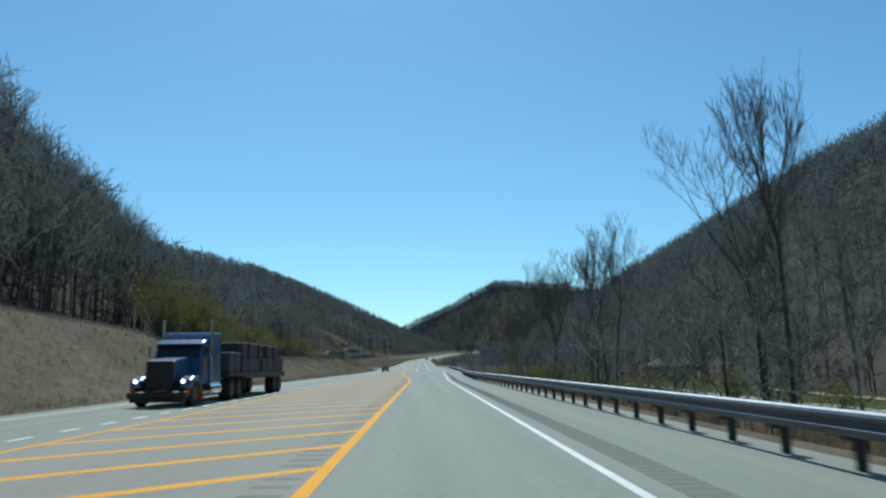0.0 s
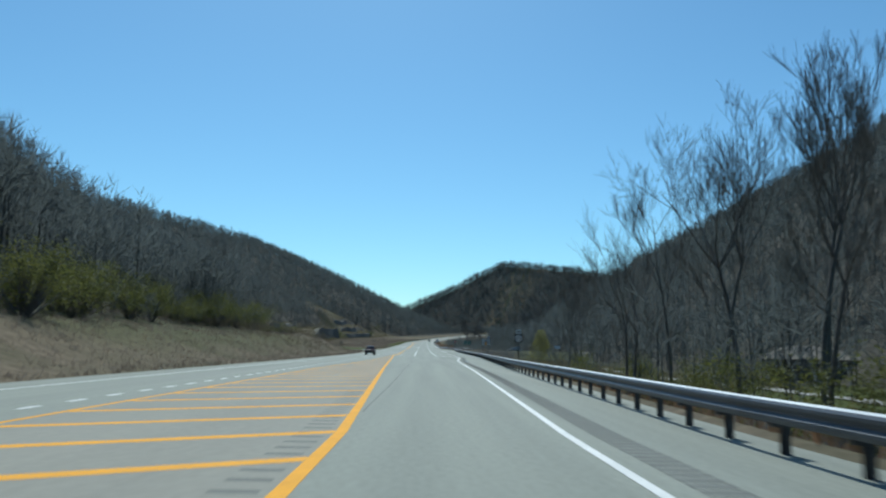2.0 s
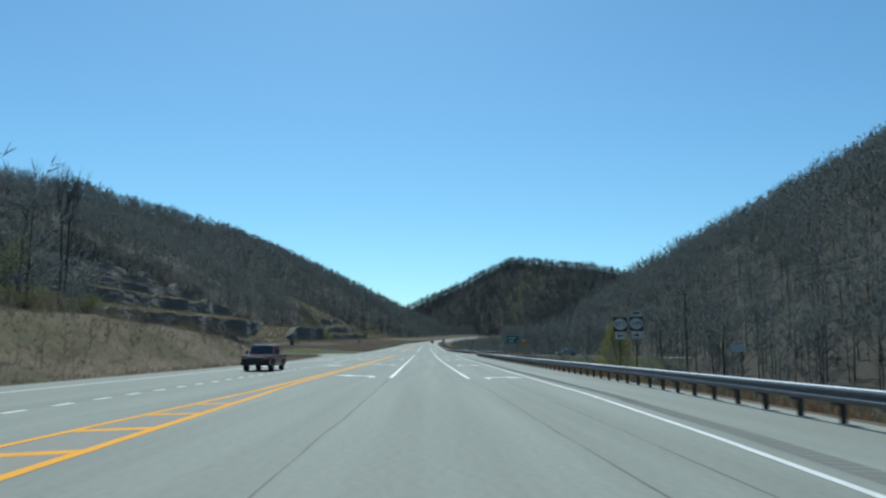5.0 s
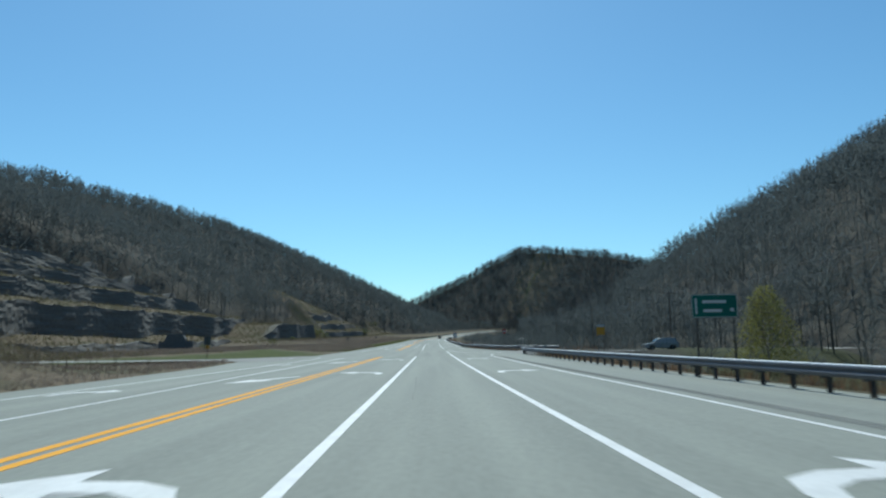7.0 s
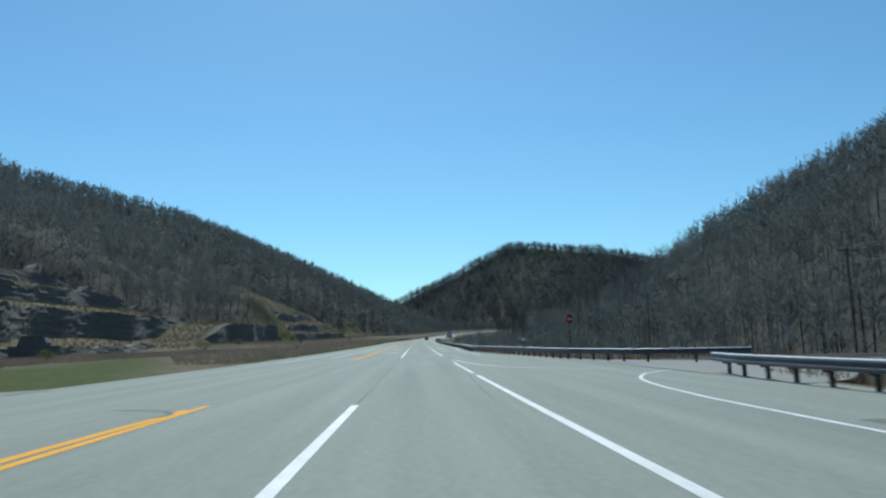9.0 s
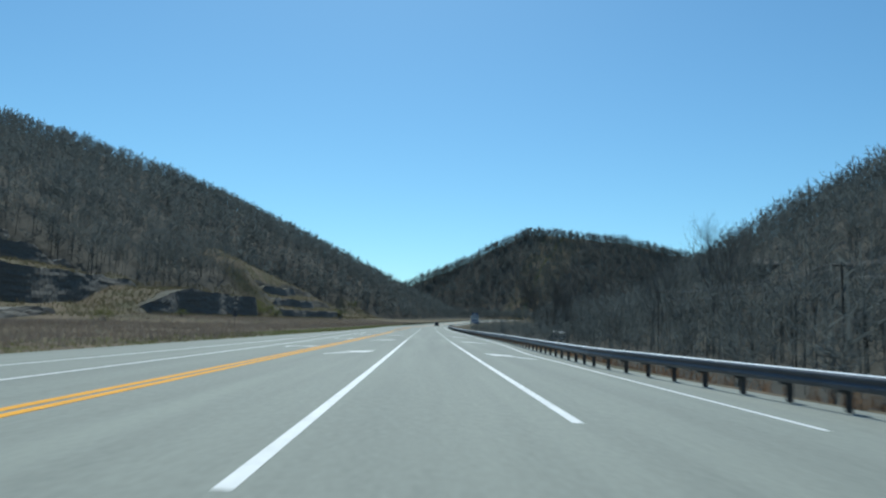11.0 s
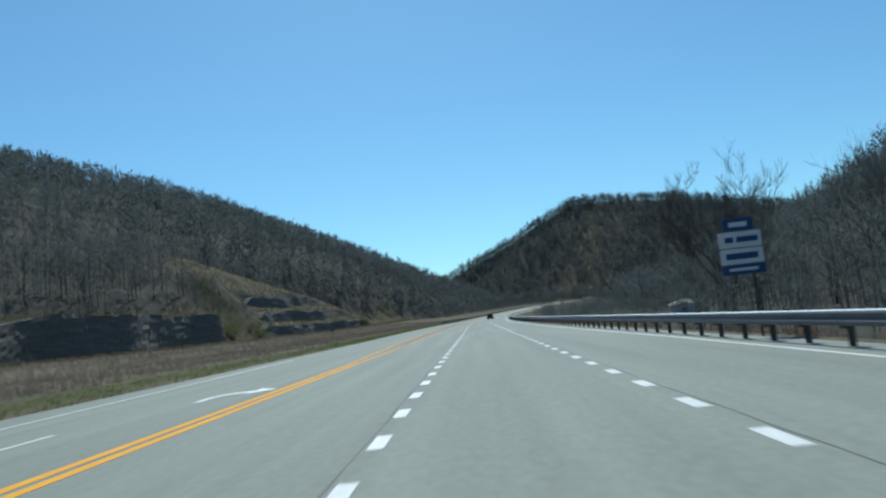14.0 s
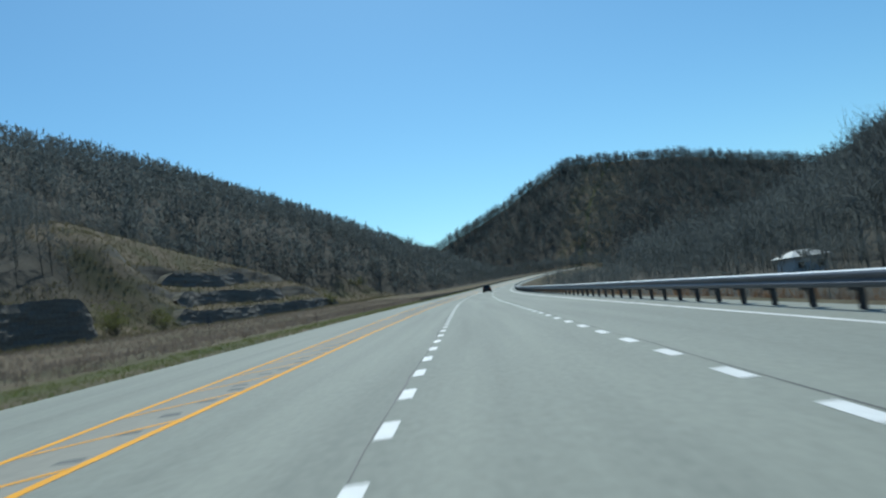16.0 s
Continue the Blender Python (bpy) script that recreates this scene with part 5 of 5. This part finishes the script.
# blue and white panel
g, lift = sign_base(9.1, 447.6, "blue and white information sign in stacked panels", -4, posts=(.25,), h=3.3)
for zc, w, h, mat, bars in ((3.22, .85, .36, M_SIGNU, ((0, .5, .13),)), (2.78, 1.2, .46, M_SIGNW, ((-.3, .25, .16), (.2, .6, .16))), (2.3, 1.2, .44, M_SIGNW, ((0, .9, .18),)), (1.92, 1.2, .28, M_SIGNU, ((0, .8, .08),))):
    put("panel", plate(w, h, mat, "panel", .03), g, (0, 0, zc + lift))
    for a_, bw, bh in bars:
        put("lettering_bar", from_bm("lettering_bar", box(bw, .003, bh), M_SIGNW if mat is M_SIGNU else M_SIGNU), g, (a_, -.006, zc + lift))
# pale board in the field
g, lift = sign_base(30, 217, "pale blank board on two posts in the brown field", posts=(-.45, .45), h=2.2, name="sign_board")
put("sign_face", plate(1.3, .66, M_SIGNW, "sign_face", .03), g, (0, 0, 1.9 + lift))
# backs of the signs of the other carriageway
for o, y, w, h in ((-20.6, 225.1, .95, 1.1), (-24.3, 297.6, .8, .95), (-23.0, 430, .6, .75), (-25.0, 560, .6, .75)):
    g, lift = sign_base(o, y, "grey back of a sign facing the other way", 180, h=2.6)
    put("sign_face", plate(w, h, M_SIGNK, "sign_face", .05), g, (0, 0, 2.0 + lift))
g, lift = sign_base(-34, 330, "small amber marker beside the lawn", h=1.6)
put("sign_face", plate(.5, .6, M_SIGNY, "sign_face", .04), g, (0, 0, 1.1 + lift))
for y in (430, 437, 560, 590, 620):
    g, lift = sign_base(-14.2 if y > 500 else -30 + .9 * (437 - y), y, "short grey marker post in the verge", h=1.2, name="marker_post")

# ---------------------------------------------------------------- buildings
M_STONE = material("dark_stone", (.12, .126, .122), .9, spots=(.18, .182, .172), scale=1.2, fine=7)
M_ROOF = material("grey_shingles", (.20, .18, .15), .9, spots=(.13, .12, .10), scale=1.0, fine=9)
M_WALL = material("house_siding", (.16, .145, .12), .8, spots=(.12, .11, .09), scale=.6, fine=6)
M_PALE = material("pale_siding", (.60, .61, .60), .7, spots=(.50, .51, .50), scale=.6, fine=6)
M_GRAVEL = material("pale_gravel", (.36, .35, .32), .95, spots=(.27, .26, .235), scale=.7, fine=9, bump=.3)

x, y = float(rx(399.7)) - 62.9, 399.7
g = thing("stone_monument", "dark stone entrance wall with lower wings on the lawn", "monument", Matrix.Translation((x, y, float(ground(x, y)) - .2)) @ pose(0, 0, 0, 0, 0, -12))
put("centre_wall", prism([(-2.9, 0), (-2.9, 2.6), (-2.2, 3.9), (2.0, 3.9), (2.8, 2.8), (2.9, 0)], 1.0, M_STONE, "centre_wall"), g)
for s in (-1, 1):
    put("wing_wall", prism([(s * 2.92, 0), (s * 2.92, 2.3), (s * 4.6, 2.3), (s * 4.6, 0)], .8, M_STONE, "wing_wall"), g)
put("coping", from_bm("coping", box(4.4, 1.15, .16, (-.1, 0, 3.98)), M_STONE, .03), g)


def house(off, y, w, d, eave, ridge, wall, turn, label, roof=None):
    x = float(rx(y)) + off
    g = thing("house", label, "house", Matrix.Translation((x, y, float(ground(x, y)) - .3)) @ pose(0, 0, 0, 0, 0, turn), "houses below the road")
    put("wall", from_bm("wall", box(w, d, eave + .3, (0, 0, (eave + .3) / 2)), wall, .02), g)
    bm = bmesh.new()
    a_, b_ = w / 2 + .5, d / 2 + .5
    lo = [bm.verts.new((p, q, eave + .28)) for p, q in ((-a_, -b_), (a_, -b_), (a_, b_), (-a_, b_))]
    hi = [bm.verts.new((p, 0, ridge)) for p in (-a_ + b_ * .8, a_ - b_ * .8)]
    for f in ((lo[0], lo[1], hi[1], hi[0]), (lo[1], lo[2], hi[1]), (lo[2], lo[3], hi[0], hi[1]), (lo[3], lo[0], hi[0]), (lo[3], lo[2], lo[1], lo[0])):
        bm.faces.new(f)
    bmesh.ops.recalc_face_normals(bm, faces=bm.faces[:])
    put("roof", from_bm("roof", bm, roof or M_ROOF), g)
    for p in (-w * .3, w * .28):
        win = put("window", from_bm("window", box(1.2, .08, 1.0, (p, -d / 2 - .01, eave * .6)), M_PALE, .01), g)
        put("pane", from_bm("pane", box(1.0, .03, .8, (p, -d / 2 - .06, eave * .6)), M_GLASS), win)
    put("door", from_bm("door", box(.9, .08, 2.0, (0, -d / 2 - .01, 1.2)), M_PALE, .01), g)
    return g


house(60, 172, 13, 9, 3.3, 5.6, M_WALL, -15, "low brown house with a grey hipped roof")
house(46, 588, 5, 4, 2.1, 3.3, M_PALE, 10, "white house with a pale metal roof half hidden by trees", M_PALE)
house(101, 551, 9, 7, 2.8, 5.2, M_WALL, 0, "house with a slanting grey roof at the foot of the hill")


def lane(name, y0, y1, o0, o1, w, label):
    """A gravel lane laid over the ground."""
    ys = np.arange(y0, y1, 3.0)
    v = []
    for y in ys:
        o = lin(y, [y0, y1], [o0, o1]) + 1.2 * math.sin(y * .06)
        for s in (-w / 2, w / 2):
            x = float(rx(y)) + o + s
            v.append((x, y, float(ground(float(rx(y)) + o, y)) + .12))
    ob = new(name, mesh(name, v, [(2 * k, 2 * k + 1, 2 * k + 3, 2 * k + 2) for k in range(len(ys) - 1)], M_GRAVEL))
    return tagged(ob, label, "lane", kind="structure")


lane("gravel_lane", 10, 230, 36, 40, 2.6, "pale gravel lane across the lawn below the road")
lane("gravel_lane", 30, 110, 44, 50, 2.0, "pale gravel drive up to the houses")

# ---------------------------------------------------------------- utility line
M_WOOD = material("weathered_pole_wood", (.12, .10, .08), .9, spots=(.08, .065, .05), scale=1, fine=10)
POLES = ((46, 215, 12.5), (46, 275, 11.5), (45, 345, 10), (45, 410, 9.5), (46, 475, 9.5))
tops = []
for o, y, h in POLES:
    x = float(rx(y)) + o
    z = float(ground(x, y))
    g = thing("utility_pole", "weathered wooden utility pole with a crossarm", "utility pole", Matrix.Translation((x, y, z)), "utility poles")
    hh = h + float(rz(y)) - z
    put("pole", from_bm("pole", tube(.15, .1, hh + .5, (0, 0, hh / 2 - .25), seg=12), M_WOOD), g)
    put("crossarm", from_bm("crossarm", box(2.2, .1, .12, (0, 0, hh - .5)), M_WOOD, .01), g)
    for p in (-1, 0, 1):
        put("insulator", from_bm("insulator", tube(.04, .05, .14, (p, 0, hh - .37 + (.45 if p == 0 else 0)), seg=8), M_BLACK), g)
    tops.append((x, y, z + hh - .3))
for k in range(len(tops) - 1):
    for p, dz in ((-1, 0), (1, 0), (0, -1.4)):
        a_, b_ = np.array(tops[k]) + (p, 0, dz), np.array(tops[k + 1]) + (p, 0, dz)
        v, f = [], []
        for i in range(13):
            u = i / 12
            q = a_ + (b_ - a_) * u - np.array([0, 0, 4 * 1.0 * u * (1 - u)])
            v += [q + (.02, 0, -.012), q + (-.02, 0, -.012), q + (0, 0, .022)]
        for i in range(12):
            for j in range(3):
                f.append((3 * i + j, 3 * i + (j + 1) % 3, 3 * i + 3 + (j + 1) % 3, 3 * i + 3 + j))
        tagged(new("cable", mesh("cable", v, f, M_BLACK)), "thin sagging overhead cable between poles", "cable", group="overhead cables")
